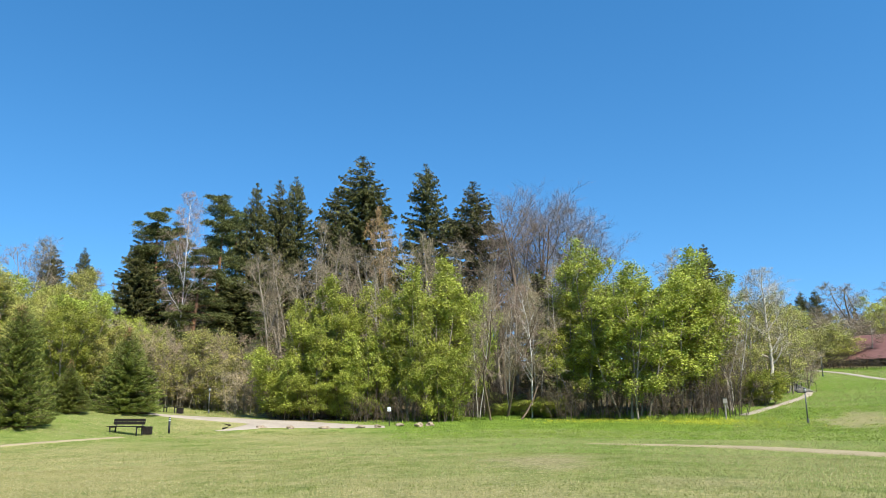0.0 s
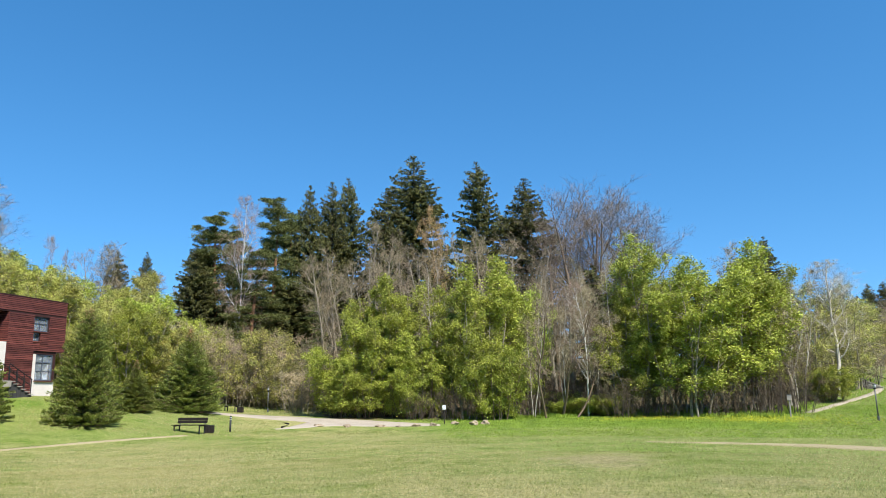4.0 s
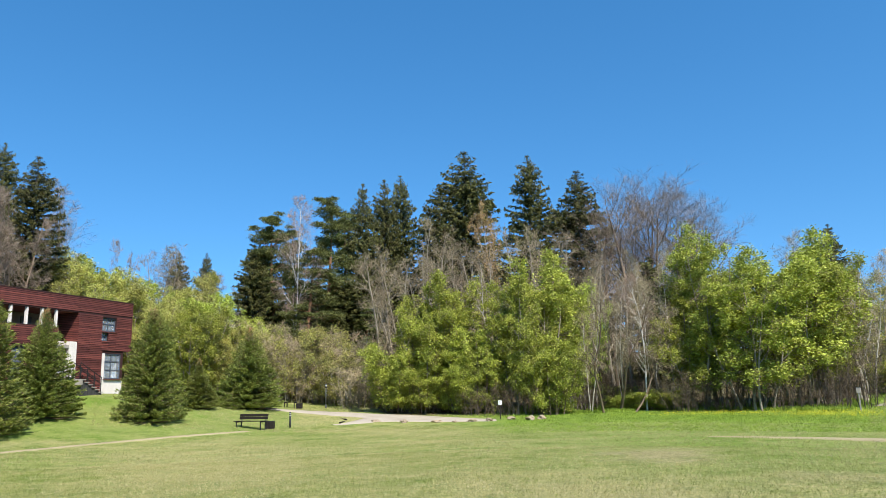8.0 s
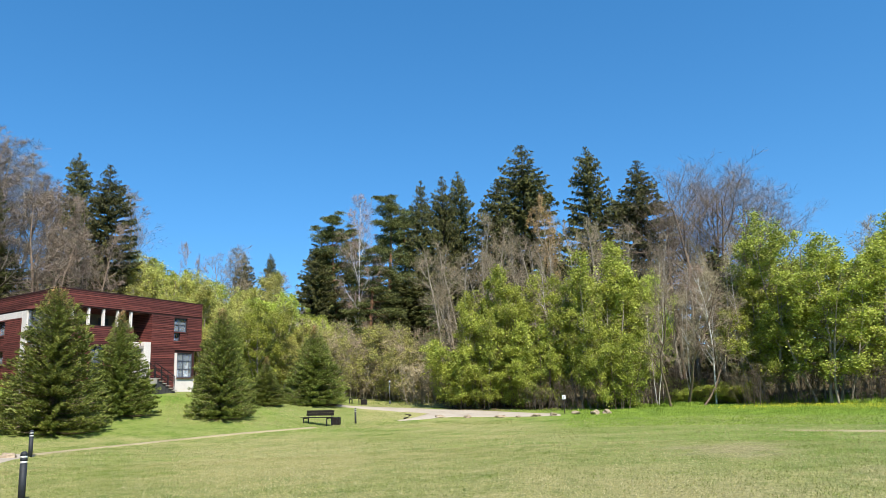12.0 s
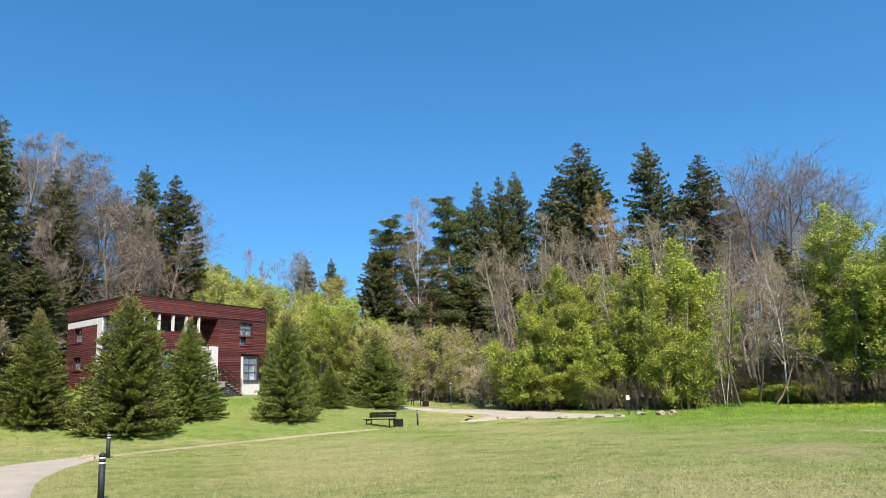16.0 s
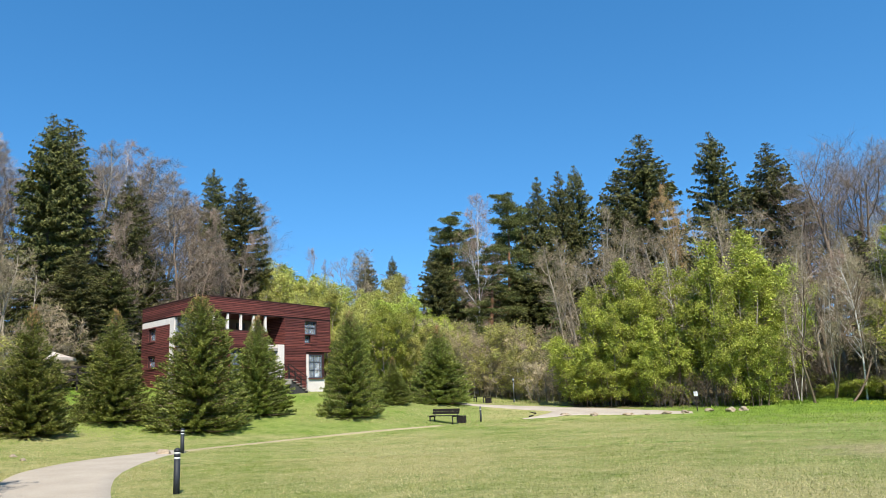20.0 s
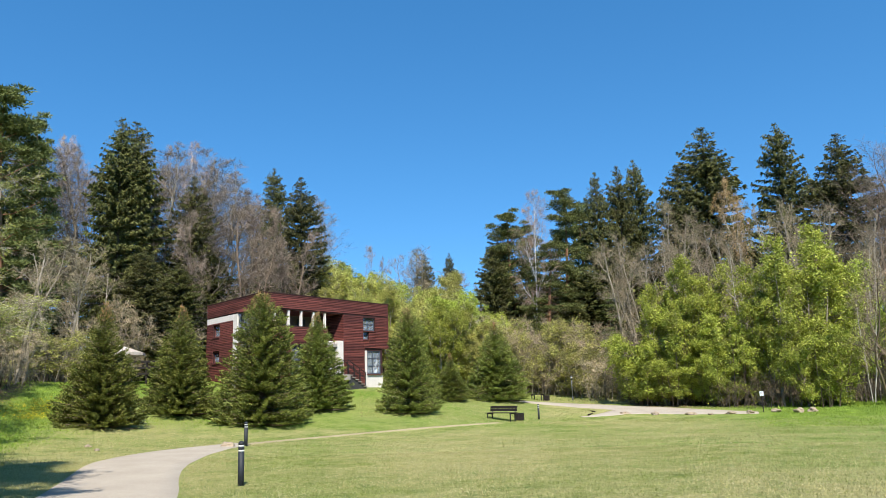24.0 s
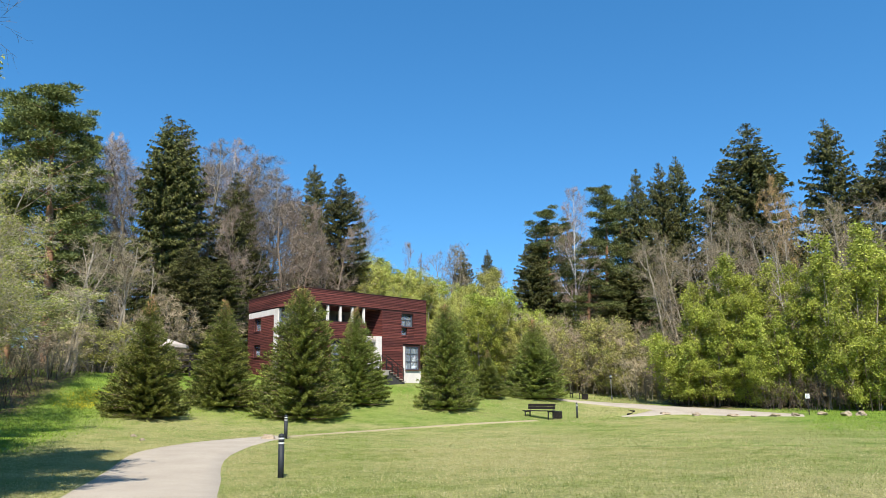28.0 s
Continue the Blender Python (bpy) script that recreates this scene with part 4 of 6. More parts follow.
BARE_BUSHES_EDGE = [
    (-24.0, 64.0, 7.2, 2.8), (-26.5, 62.6, 7.4, 2.8), (-21.0, 66.8, 7.4, 2.8), (-18.9, 65.6, 6.8, 2.6),
    (-16.4, 60.8, 4.6, 2.4), (-18.4, 63.0, 5.2, 2.6), (-15.0, 63.4, 5.8, 2.6), (-20.8, 65.0, 5.4, 2.6), (-13.6, 61.8, 6.4, 2.4), (-23.4, 64.6, 5.6, 2.6),
    (-3.5, 52.9, 2.6, 1.6), (-1.3, 53.4, 2.4, 1.6), (2.6, 56.2, 2.6, 1.8), (5.4, 57.4, 3.0, 1.9), (0.6, 55.6, 2.8, 1.8), (7.6, 58.2, 3.0, 1.9), (4.0, 59.0, 3.2, 1.9),
    (-44.6, 30.4, 3.7, 2.5), (-42.6, 26.2, 3.5, 2.3), (-46.4, 34.8, 4.2, 2.5), (-47.2, 40.1, 3.6, 2.4), (35.1, 74.1, 4.8, 3.2),
    (49.6, 95.0, 5.0, 3.0), (48.0, 97.4, 5.6, 3.4), (-47.3, 43.1, 4.5, 2.2), (-5.9, 53.4, 2.2, 1.4), (-46.6, 37.8, 6.2, 2.6), (49.3, 96.1, 5.4, 4.6),
    (55.9, 103.9, 5.7, 5.5), (65.7, 109.8, 7.0, 7.0), (46.2, 93.2, 6.3, 4.0), (54.8, 102.2, 7.4, 5.0), (47.1, 93.8, 1.9, 3.3),
    (48.3, 92.1, 2.1, 3.2), (49.3, 90.4, 1.7, 3.2), (50.3, 88.7, 1.8, 3.2), (51.4, 87.0, 1.6, 3.5),
]
LEANING_TREES = [
    (1.9, 53.2, 8.6, 1.5), (4.0, 53.4, 7.6, 1.4), (3.2, 55.0, 9.6, 1.4), (-6.6, 53.6, 8.0, 1.4),
]
YOUNG_SPRUCES = [
    (-31.6, 24.5, 6.0, 2.0), (-32.2, 30.0, 6.0, 2.1), (-27.7, 31.6, 7.2, 2.45), (-28.4, 37.5, 6.0, 2.2), (-23.1, 39.8, 6.4, 1.8),
    (-22.6, 52.3, 5.9, 2.5), (-24.0, 47.3, 3.3, 1.3),
]
SHADE_TREES = [
    (-14.3, 5.3, 13.5, 2.7), (-17.2, 3.0, 15.0, 3.0), (-20.8, 4.6, 12.5, 3.6), (-11.2, 0.4, 11.0, 2.8), (-12.6, 2.0, 14.5, 2.8), (-15.6, 1.4, 14.5, 3.8), (-24.0, 5.5, 12.5, 3.6), (-28.5, 7.5, 12.5, 3.6), (-33.0, 9.5, 12.5, 3.6), (-23.6, 8.6, 10.5, 3.4), (-26.6, 11.4, 9.5, 3.6), (-31.5, 13.0, 9.5, 3.4), (-36.0, 14.5, 11.0, 3.4), (-19.5, 6.8, 10.5, 2.9), (-11.2, 2.6, 12.0, 2.0),
]

random.seed(7)
for i, (x, y, h, w) in enumerate(SHADE_TREES):
    plant("fringe_tree" if i == 0 else "shade_tree" if i < 9 or i > 13 else "edge_tree", i % 3, x, y, h, w * (0.8 if i in (6, 7, 8) else 1), "tree with grey twigs and first pale leaves beside the path", "tree", "trees beside the path")
for i, (x, y, h, w) in enumerate(SPRUCES):
    plant("spruce", i % 4, x, y, h, w * 1.18, "tall dark green spruce with drooping ragged boughs in the woods", "spruce", "tall spruces in the woods")
for i, (x, y, h, w) in enumerate(PINES):
    plant("pine_tree", i % 2, x, y, h, w, "pine with orange bark and clumped green crown in the woods", "pine", "pines in the woods")
for i, (x, y, h, w) in enumerate(BIRCHES):
    kind = "rusty_birch" if i == 5 else "pale_birch" if i == 2 else "birch_tree"
    label = "birch with pale trunk and rust-coloured budding crown" if i == 5 else "leafless birch with white trunk and fine purplish twigs"
    plant(kind, i % 2 if i != 5 else 0, x, y, h, w * (1.3 if i == 2 else 1), label, "birch", "birches in the woods")
for i, (x, y, h, w) in enumerate(BARE_TREES + BARE_TREES_WEST + BARE_TREES_HOUSE + SLIM_TREES + BARE_TREES_EAST):
    kind = ("slim_tree" if x < -40 else "mauve_tree") if h > 18 else "brown_tree" if x < -44 and y > 43 else "bare_tree"
    label = "tall slim leafless tree with pale trunk and mauve twigs" if kind == "slim_tree" else "tall leafless tree with fine mauve-brown twigs in the woods" if h > 18 else "leafless grey-brown tree at the edge of the woods"
    plant(kind, i % 3, x, y, h, w * (1.45 if h > 18 else 1.2), label, "tree", "leafless trees of the woods")
for i, (x, y, h, w) in enumerate(SAPLINGS):
    plant("slender_tree", i % 3, x, y, h, w, "slender leafless grey tree among the leafy ones", "tree", "slender trees at the meadow's edge")
for i, (x, y, h, w) in enumerate(LEANING_TREES):
    plant("leaning_tree", i % 2, x + 1.4, y + 1.0, h, w, "slender leaning grey-trunked tree at the meadow's edge", "tree", "leaning trees at the meadow's edge", turn=180 + 14 * i)
for i, (x, y, h, w) in enumerate(LEAFY_TREES):
    plant("leafy_tree", i % 3, x, y, h, w, "many-stemmed tree in fresh yellow-green spring leaf", "tree", "trees in fresh leaf at the meadow's edge")
for i, (x, y, h, w) in enumerate(BRIGHT_TREES):
    plant("leafy_tree", i % 3, x, y, h, w, "broad tree in bright spring leaf behind the lawn", "tree", "trees in fresh leaf behind the lawn")
for i, (x, y, h, w) in enumerate(PALE_TREES):
    plant("edge_tree" if y < 25 else "budding_tree" if 24 < x < 36 else "pale_tree", i % 3, x, y, h, w, "tree with pale green budding leaves and grey twigs", "tree", "budding trees of the woods")
for i, (x, y, h, w) in enumerate(LEAFY_BUSHES):
    plant("leafy_bush", i % 2, x, y, h, w, "dense round bush in bright yellow-green leaf", "bush", "leafy bushes at the meadow's edge")
for i, (x, y, h, w) in enumerate(BARE_BUSHES + BARE_BUSHES_EDGE):
    # darker copies under the edge trees hold crown shade; low hedges are dark too
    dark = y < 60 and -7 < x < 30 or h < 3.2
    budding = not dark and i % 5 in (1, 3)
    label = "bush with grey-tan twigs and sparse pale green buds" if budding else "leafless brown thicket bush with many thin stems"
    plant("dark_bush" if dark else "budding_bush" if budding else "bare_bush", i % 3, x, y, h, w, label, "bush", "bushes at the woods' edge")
for i, (x, y, h, w) in enumerate(YOUNG_SPRUCES):
    plant("bushy_young_spruce" if i in (2, 4) else "young_spruce", i % 2, x, y, h, w, "young green spruce with boughs down to the grass", "spruce", "young spruces on the lawn")

# the depth of the woods: trees behind the edge, under a skyline (degrees) that falls and rises with the bearing
SKY_BEARING = [-66, -56, -44, -38, -33, -30, -26, -22.5, -21, -18, -10, 0, 6, 12, 16, 20, 25, 36]
SKY_ANGLE = [13.5, 13, 12, 11, 8, 6.6, 6.2, 6.4, 8.5, 11, 12.5, 13.2, 12.2, 10.3, 9, 7.6, 5.0, 5.0]
random.seed(21)
for k in range(92):
    bearing = -65 + 100 * (k + random.random()) / 92
    d = random.uniform(84, 102) if k % 3 else random.uniform(68, 84)
    if -33 < bearing < -20 or bearing > 22:
        d = random.uniform(88, 135)
    x, y = d * math.sin(radians(bearing)), d * math.cos(radians(bearing))
    if x > 40 and d < 112:
        continue
    h = EYE_HEIGHT - gz(x, y) + d * math.tan(radians(float(np.interp(bearing, SKY_BEARING, SKY_ANGLE)) * random.uniform(0.6, 0.97)))
    kind = random.choice(["deep_bare_tree", "deep_mauve_tree", "deep_pale_tree", "deep_spruce", "deep_bare_tree", "deep_spruce"] if abs(bearing + 2) < 19 or bearing < -38 else ["deep_bare_tree", "deep_pale_tree", "deep_pale_tree", "deep_pale_tree"])
    label = {"deep_bare_tree": "leafless grey tree deep in the woods", "deep_mauve_tree": "leafless mauve-brown tree deep in the woods",
             "deep_pale_tree": "pale green budding tree deep in the woods", "deep_spruce": "dark green spruce deep in the woods"}[kind]
    ob = plant(kind, k % 3, x, y, h, h * (0.17 if kind == "deep_spruce" else 0.3), label, "spruce" if kind == "deep_spruce" else "tree", "trees deep in the woods")
    ob.name = "spruce" if kind == "deep_spruce" else "tree"

for k in range(40):
    bearing = -25 + 33 * (k + random.random()) / 30
    d = random.uniform(86, 100)
    x, y = d * math.sin(radians(bearing)), d * math.cos(radians(bearing))
    h = EYE_HEIGHT - gz(x, y) + d * math.tan(radians(float(np.interp(bearing, SKY_BEARING, SKY_ANGLE)) * random.uniform(0.55, 0.85)))
    kind = random.choice(["deep_bare_tree", "deep_mauve_tree"])
    label = {"deep_bare_tree": "leafless grey tree deep in the woods", "deep_mauve_tree": "leafless mauve-brown tree deep in the woods"}[kind]
    plant(kind, k % 3, x, y, h, h * 0.3, label, "tree", "trees deep in the woods").name = "tree"

for k in range(26):
    bearing = 23.5 + 12.5 * (k + random.random()) / 26
    d = random.uniform(112, 140)
    x, y = d * math.sin(radians(bearing)), d * math.cos(radians(bearing))
    h = EYE_HEIGHT - gz(x, y) + d * math.tan(radians(random.uniform(4.4, 6.3)))
    kind = random.choice(["deep_bare_tree", "deep_mauve_tree", "deep_pale_tree"])
    label = {"deep_bare_tree": "leafless grey tree on the far slope", "deep_mauve_tree": "leafless brown tree on the far slope", "deep_pale_tree": "pale green budding tree on the far slope"}[kind]
    plant(kind, k % 3, x, y, h, h * 0.34, label, "tree", "trees on the far slope").name = "tree"

UNDERGROWTH = foliage("undergrowth", [(0.05, 0.036, 0.026), (0.11, 0.085, 0.06), (0.10, 0.12, 0.035), (0.15, 0.12, 0.085)], 0.1)
rng = np.random.default_rng(31)
n = 36000
b = rng.uniform(-66, 35, n)
d = np.interp(b, EDGE_BEARING, EDGE_DISTANCE) + 2.5 + 42 * rng.random(n) ** 0.8
x, y = d * np.sin(np.radians(b)), d * np.cos(np.radians(b))
keep = ~((b > 22) & (d < 108)) & ~((x > -50) & (x < -26) & (y > 34) & (y < 56))
x, y = x[keep], y[keep]
p = np.stack([x, y, ground(x, y) - 0.1], -1)
tall = rng.uniform(0.4, 2.6, len(p)) * (0.6 + 0.6 * np.array([noise.noise((u * 0.12, w * 0.12, 4)) for u, w in zip(x, y)]))
q = p + np.stack([rng.normal(size=len(p)) * 0.35 * tall, rng.normal(size=len(p)) * 0.35 * tall, tall], -1)
tagged(mesh_part("undergrowth", *spikes(p, q, 0.03, rng), UNDERGROWTH), "tangled brown undergrowth of saplings on the woodland floor", "undergrowth", kind="stuff")

# ---- the house ----


def board_material():
    """Stained boards, each a little lighter or darker than the next, weathered along the grain."""
    m, t, b = material("stained_boards", 0.62, 0.0, 0.35)
    co = t.nodes.new("ShaderNodeTexCoord").outputs["Object"]
    grain = noise_fac(t, 30, 3.0, 0.6, co)
    col = mix(t, 0.35, ramp(t, noise_fac(t, 1.3, 4.0, 0.6, co), [(0.3, (0.105, 0.030, 0.025)), (0.7, (0.19, 0.056, 0.046))]), ramp(t, grain, [(0.3, (0.06, 0.018, 0.015)), (0.7, (0.235, 0.075, 0.062))]))
    one = ramp(t, t.nodes.new("ShaderNodeObjectInfo").outputs["Random"], [(0.0, (0.66, 0.66, 0.68)), (0.6, (1.0, 1.0, 1.0)), (1.0, (1.4, 1.36, 1.32))])
    t.links.new(mix(t, 1.0, col, one, "MULTIPLY"), b.inputs["Base Color"])
    bump(t, b, grain, 0.25, 0.01)
    return m


BOARD = board_material()
BACKING = plain("dark_battens", (0.03, 0.012, 0.011), (0.05, 0.018, 0.016), 3.0, 0.8)
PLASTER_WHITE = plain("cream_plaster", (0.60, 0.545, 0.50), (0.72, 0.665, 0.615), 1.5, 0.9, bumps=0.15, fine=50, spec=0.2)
FRAME_GREY = plain("slate_frame", (0.05, 0.06, 0.078), (0.085, 0.10, 0.125), 3.0, 0.45)
BLACK_IRON = plain("black_iron", (0.012, 0.012, 0.013), (0.03, 0.03, 0.032), 6.0, 0.5, bumps=0.1)
CONCRETE = plain("pale_concrete", (0.24, 0.215, 0.19), (0.36, 0.33, 0.29), 2.0, 0.9)
ROOFING = plain("roof_felt", (0.03, 0.03, 0.032), (0.06, 0.058, 0.056), 2.0, 0.9)
DARK_TIMBER = plain("dark_timber", (0.010, 0.008, 0.007), (0.024, 0.018, 0.015), 3.0, 0.9, bumps=0.3)
CANVAS = plain("cream_canvas", (0.68, 0.60, 0.53), (0.80, 0.73, 0.66), 2.0, 0.95)
# pale loggia wall darkened to grey: the recess's shade is in its colour
LOGGIA_SHADE = plain("loggia_shade", (0.13, 0.11, 0.10), (0.20, 0.175, 0.16), 1.5, 0.9)
CURTAIN = plain("white_curtain", (0.6, 0.6, 0.6), (0.8, 0.8, 0.8), 5.0, 0.95)


def glass_material():
    m, t, b = material("window_glass", 0.03, 0.0, 0.8)
    b.inputs["Base Color"].default_value = (0.62, 0.70, 0.78, 1)
    b.inputs["Transmission Weight"].default_value = 0.85
    b.inputs["IOR"].default_value = 1.45
    n = noise_fac(t, 1.5, 2.0)
    bump(t, b, n, 0.05, 0.01)
    return m


GLASS = glass_material()
HOUSE_BASE = 2.0
house = tagged(new("house"), "two-storey flat-roofed house clad in dark red-brown boards with white panels", "house")
house.matrix_basis = pose(-32.06, 36.70, HOUSE_BASE, 0, 0, 79.69)
FRONT_LENGTH, SIDE_LENGTH, ROOF = 12.02, 8.66, 6.33
SIDE_AXIS, SIDE_OUT = Vector((0.187, 0.982)), Vector((-0.982, 0.187))


def spot(side, u, o, z):
    """A place on the house: u along the wall from the near corner, o outwards from it, z above the base."""
    if side == "front":
        return (u, -o, z)
    q = SIDE_AXIS * u + SIDE_OUT * o
    return (q.x, q.y, z)


def slab(bm, side, u0, u1, o0, o1, z0, z1):
    vs = [bm.verts.new(spot(side, u, o, z)) for z in (z0, z1) for u, o in ((u0, o1), (u1, o1), (u1, o0), (u0, o0))]
    for q in ((3, 2, 1, 0), (4, 5, 6, 7), (0, 1, 5, 4), (1, 2, 6, 5), (2, 3, 7, 6), (3, 0, 4, 7)):
        bm.faces.new([vs[i] for i in q])
    return bm


def wall_piece(name, side, dims, mat, parent=house, label=""):
    bm = bmesh.new()
    for d in dims:
        slab(bm, side, *d)
    bmesh.ops.recalc_face_normals(bm, faces=bm.faces)
    return part(name, bm, mat, parent, label)


PITCH = 0.118


def clad(side, wall, regions):
    """Boards over the regions (u0, u1, z0, z1) of a wall, course by course; long courses are jointed."""
    for u0, u1, z0, z1 in regions:
        k = math.ceil((z0 - 0.001) / PITCH)
        while k * PITCH < z1 - 0.04:
            a, b = k * PITCH, min(k * PITCH + PITCH - 0.034, z1)
            cuts = [u0]
            if u1 - u0 > 6:
                cuts.append(u0 + (u1 - u0) * (0.42 if k % 2 else 0.58))
            cuts.append(u1)
            for c, d in zip(cuts, cuts[1:]):
                bm = slab(bmesh.new(), side, c + 0.004, d - 0.004, 0.004, 0.034 + 0.006 * ((k * 7) % 3), a, b)
                bmesh.ops.recalc_face_normals(bm, faces=bm.faces)
                part("board", bm, BOARD, wall)
            k += 1


front_fascia = wall_piece("fascia", "front", [(0, FRONT_LENGTH, -0.3, 0, 5.33, ROOF)], BACKING)
front_wall = wall_piece("front_wall", "front", [
    (7.2, 9.22, -0.3, 0, 2.93, 5.33), (10.53, FRONT_LENGTH, -0.3, 0, 2.93, 5.33), (9.22, 10.53, -0.3, 0, 5.2, 5.33),
    (9.83, 10.53, -0.3, 0, 2.93, 4.22), (9.22, 9.83, -0.3, 0, 2.93, 3.57), (7.2, 9.35, -0.3, 0, -0.5, 2.93)], BACKING)
clad("front", front_fascia, [(0, FRONT_LENGTH, 5.33, ROOF)])
clad("front", front_wall, [(7.2, 9.22, 2.93, 5.33), (10.53, FRONT_LENGTH, 2.93, 5.33), (9.22, 10.53, 5.2, 5.33), (9.83, 10.53, 2.93, 4.22), (9.22, 9.83, 2.93, 3.57), (7.2, 9.35, 0.0, 2.93)])
side_fascia = wall_piece("fascia", "side", [(0, SIDE_LENGTH, -0.3, 0, 5.33, ROOF)], BACKING)
side_wall = wall_piece("side_wall", "side", [
    (4.43, 6.5, -0.3, 0, 0.0, 4.92), (7.6, SIDE_LENGTH, -0.3, 0, 0.0, 4.92), (6.5, 7.6, -0.3, 0, 4.79, 4.92), (6.5, 7.6, -0.3, 0, 2.92, 3.92), (6.5, 7.6, -0.3, 0, 0.0, 2.06)], BACKING)
clad("side", side_fascia, [(0, SIDE_LENGTH, 5.33, ROOF)])
clad("side", side_wall, [(4.43, 6.5, 0.2, 4.92), (7.6, SIDE_LENGTH, 0.2, 4.92), (6.5, 7.6, 4.79, 4.92), (6.5, 7.6, 2.92, 3.92), (6.5, 7.6, 0.2, 2.06)])
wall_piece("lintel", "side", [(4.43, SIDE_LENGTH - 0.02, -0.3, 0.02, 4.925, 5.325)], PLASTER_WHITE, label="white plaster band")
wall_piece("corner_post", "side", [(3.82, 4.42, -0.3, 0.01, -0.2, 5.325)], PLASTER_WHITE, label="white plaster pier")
wall_piece("coping", "front", [(-0.06, FRONT_LENGTH + 0.06, -0.35, 0.07, ROOF + 0.003, ROOF + 0.07)], BACKING, label="dark metal roof edge")
wall_piece("coping", "side", [(0.36, SIDE_LENGTH + 0.06, -0.35, 0.07, ROOF + 0.003, ROOF + 0.07)], BACKING, label="dark metal roof edge")

# roof, back and the plain walls that close the house
bm = bmesh.new()
sx, sy = SIDE_AXIS * SIDE_LENGTH
corners = [(0.3, 0.3), (FRONT_LENGTH - 0.01, 0.3), (FRONT_LENGTH - 0.01 + sx, sy), (sx + 0.3, sy)]
lo, hi = [bm.verts.new((x, y, 5.9)) for x, y in corners], [bm.verts.new((x, y, 6.2)) for x, y in corners]
bm.faces.new(lo[::-1]), bm.faces.new(hi)
for i in range(4):
    bm.faces.new((lo[i], lo[(i + 1) % 4], hi[(i + 1) % 4], hi[i]))
part("roof", bm, ROOFING, house)
bm = bmesh.new()
for (ax, ay), (bx, by) in (((FRONT_LENGTH - 0.02, 0.0), (FRONT_LENGTH - 0.02 + sx, sy)), ((FRONT_LENGTH - 0.05 + sx, sy - 0.01), (sx + 0.02, sy - 0.01))):
    d = Vector((bx - ax, by - ay)).normalized()
    n = Vector((-d.y, d.x)) * 0.25
    q = [(ax, ay), (bx, by), (bx + n.x, by + n.y), (ax + n.x, ay + n.y)]
    z0 = 2.93 if ax == FRONT_LENGTH - 0.02 else -0.5
    lo, hi = [bm.verts.new((x, y, -0.5 if z0 < 0 else 2.93)) for x, y in q], [bm.verts.new((x, y, ROOF - 0.01)) for x, y in q]
    bm.faces.new(lo[::-1]), bm.faces.new(hi)
    for i in range(4):
        bm.faces.new((lo[i], lo[(i + 1) % 4], hi[(i + 1) % 4], hi[i]))
bmesh.ops.recalc_face_normals(bm, faces=bm.faces)
part("back_wall", bm, BOARD, house)

# loggia: floor, ceiling, back wall, reveal, parapet, posts
wall_piece("loggia_floor", "front", [(0.25, 7.16, -2.8, -0.02, 2.95, 3.15)], CONCRETE)
wall_piece("loggia_ceiling", "front", [(0.3, 7.4, -3.2, -0.302, 5.34, 5.5)], BOARD)
wall_piece("loggia_back", "front", [(0.9, 7.2, -3.0, -2.8, 2.95, 5.33)], LOGGIA_SHADE)
wall_piece("loggia_door", "front", [(2.95, 3.85, -2.79, -2.75, 3.16, 5.1)], FRAME_GREY, label="dark glazed loggia door")
wall_piece("loggia_door", "front", [(5.2, 6.0, -2.79, -2.75, 3.16, 5.1)], FRAME_GREY, label="dark glazed loggia door")
reveal = wall_piece("reveal_wall", "front", [(7.2, 7.45, -3.0, -0.302, -0.5, 5.33)], BACKING)
for k in range(46):
    z = 0.02 + k * PITCH
    if z + PITCH < 5.4:
        part("board", slab(bmesh.new(), "front", 7.165, 7.197, -2.8, 0.03, z, z + PITCH - 0.034), BOARD, reveal)
parapet = wall_piece("parapet", "front", [(0.2, 5.6, -0.2, -0.01, 3.02, 4.2)], BACKING)
clad("front", parapet, [(0.2, 5.6, 3.02, 4.2)])
wall_piece("parapet_rail", "front", [(0.2, 5.6, -0.24, 0.05, 4.2, 4.26)], BACKING)
for u in (0.95, 2.13, 3.25, 4.36, 5.45):
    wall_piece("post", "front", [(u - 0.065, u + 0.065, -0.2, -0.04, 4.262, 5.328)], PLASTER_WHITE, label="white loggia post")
wall_piece("side_parapet", "side", [(0.1, 3.8, -0.2, -0.01, 0.0, 3.3)], BOARD)
wall_piece("side_glass", "side", [(0.35, 3.8, -0.12, -0.09, 3.302, 5.3)], GLASS)
for u in (1.5, 2.65):
    wall_piece("mullion", "side", [(u, u + 0.08, -0.15, -0.06, 3.302, 5.3)], FRAME_GREY)
# ground floor under the loggia, with a glazed bay, and the porch
lower_wall = wall_piece("lower_wall", "front", [(0.15, 2.3, -0.3, -0.02, -0.5, 3.015), (3.3, 5.5, -0.3, -0.02, -0.5, 3.015), (2.3, 3.3, -0.3, -0.02, -0.5, 1.0), (2.3, 3.3, -0.3, -0.02, 2.92, 3.015)], BACKING)
clad("front", lower_wall, [(0.15, 2.3, 0.0, 3.0), (3.3, 5.5, 0.0, 3.0), (2.3, 3.3, 0.0, 1.0)])
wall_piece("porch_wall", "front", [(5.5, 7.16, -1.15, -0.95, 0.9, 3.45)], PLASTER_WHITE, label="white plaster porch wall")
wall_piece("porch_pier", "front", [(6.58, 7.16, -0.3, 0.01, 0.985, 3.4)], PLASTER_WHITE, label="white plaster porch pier")
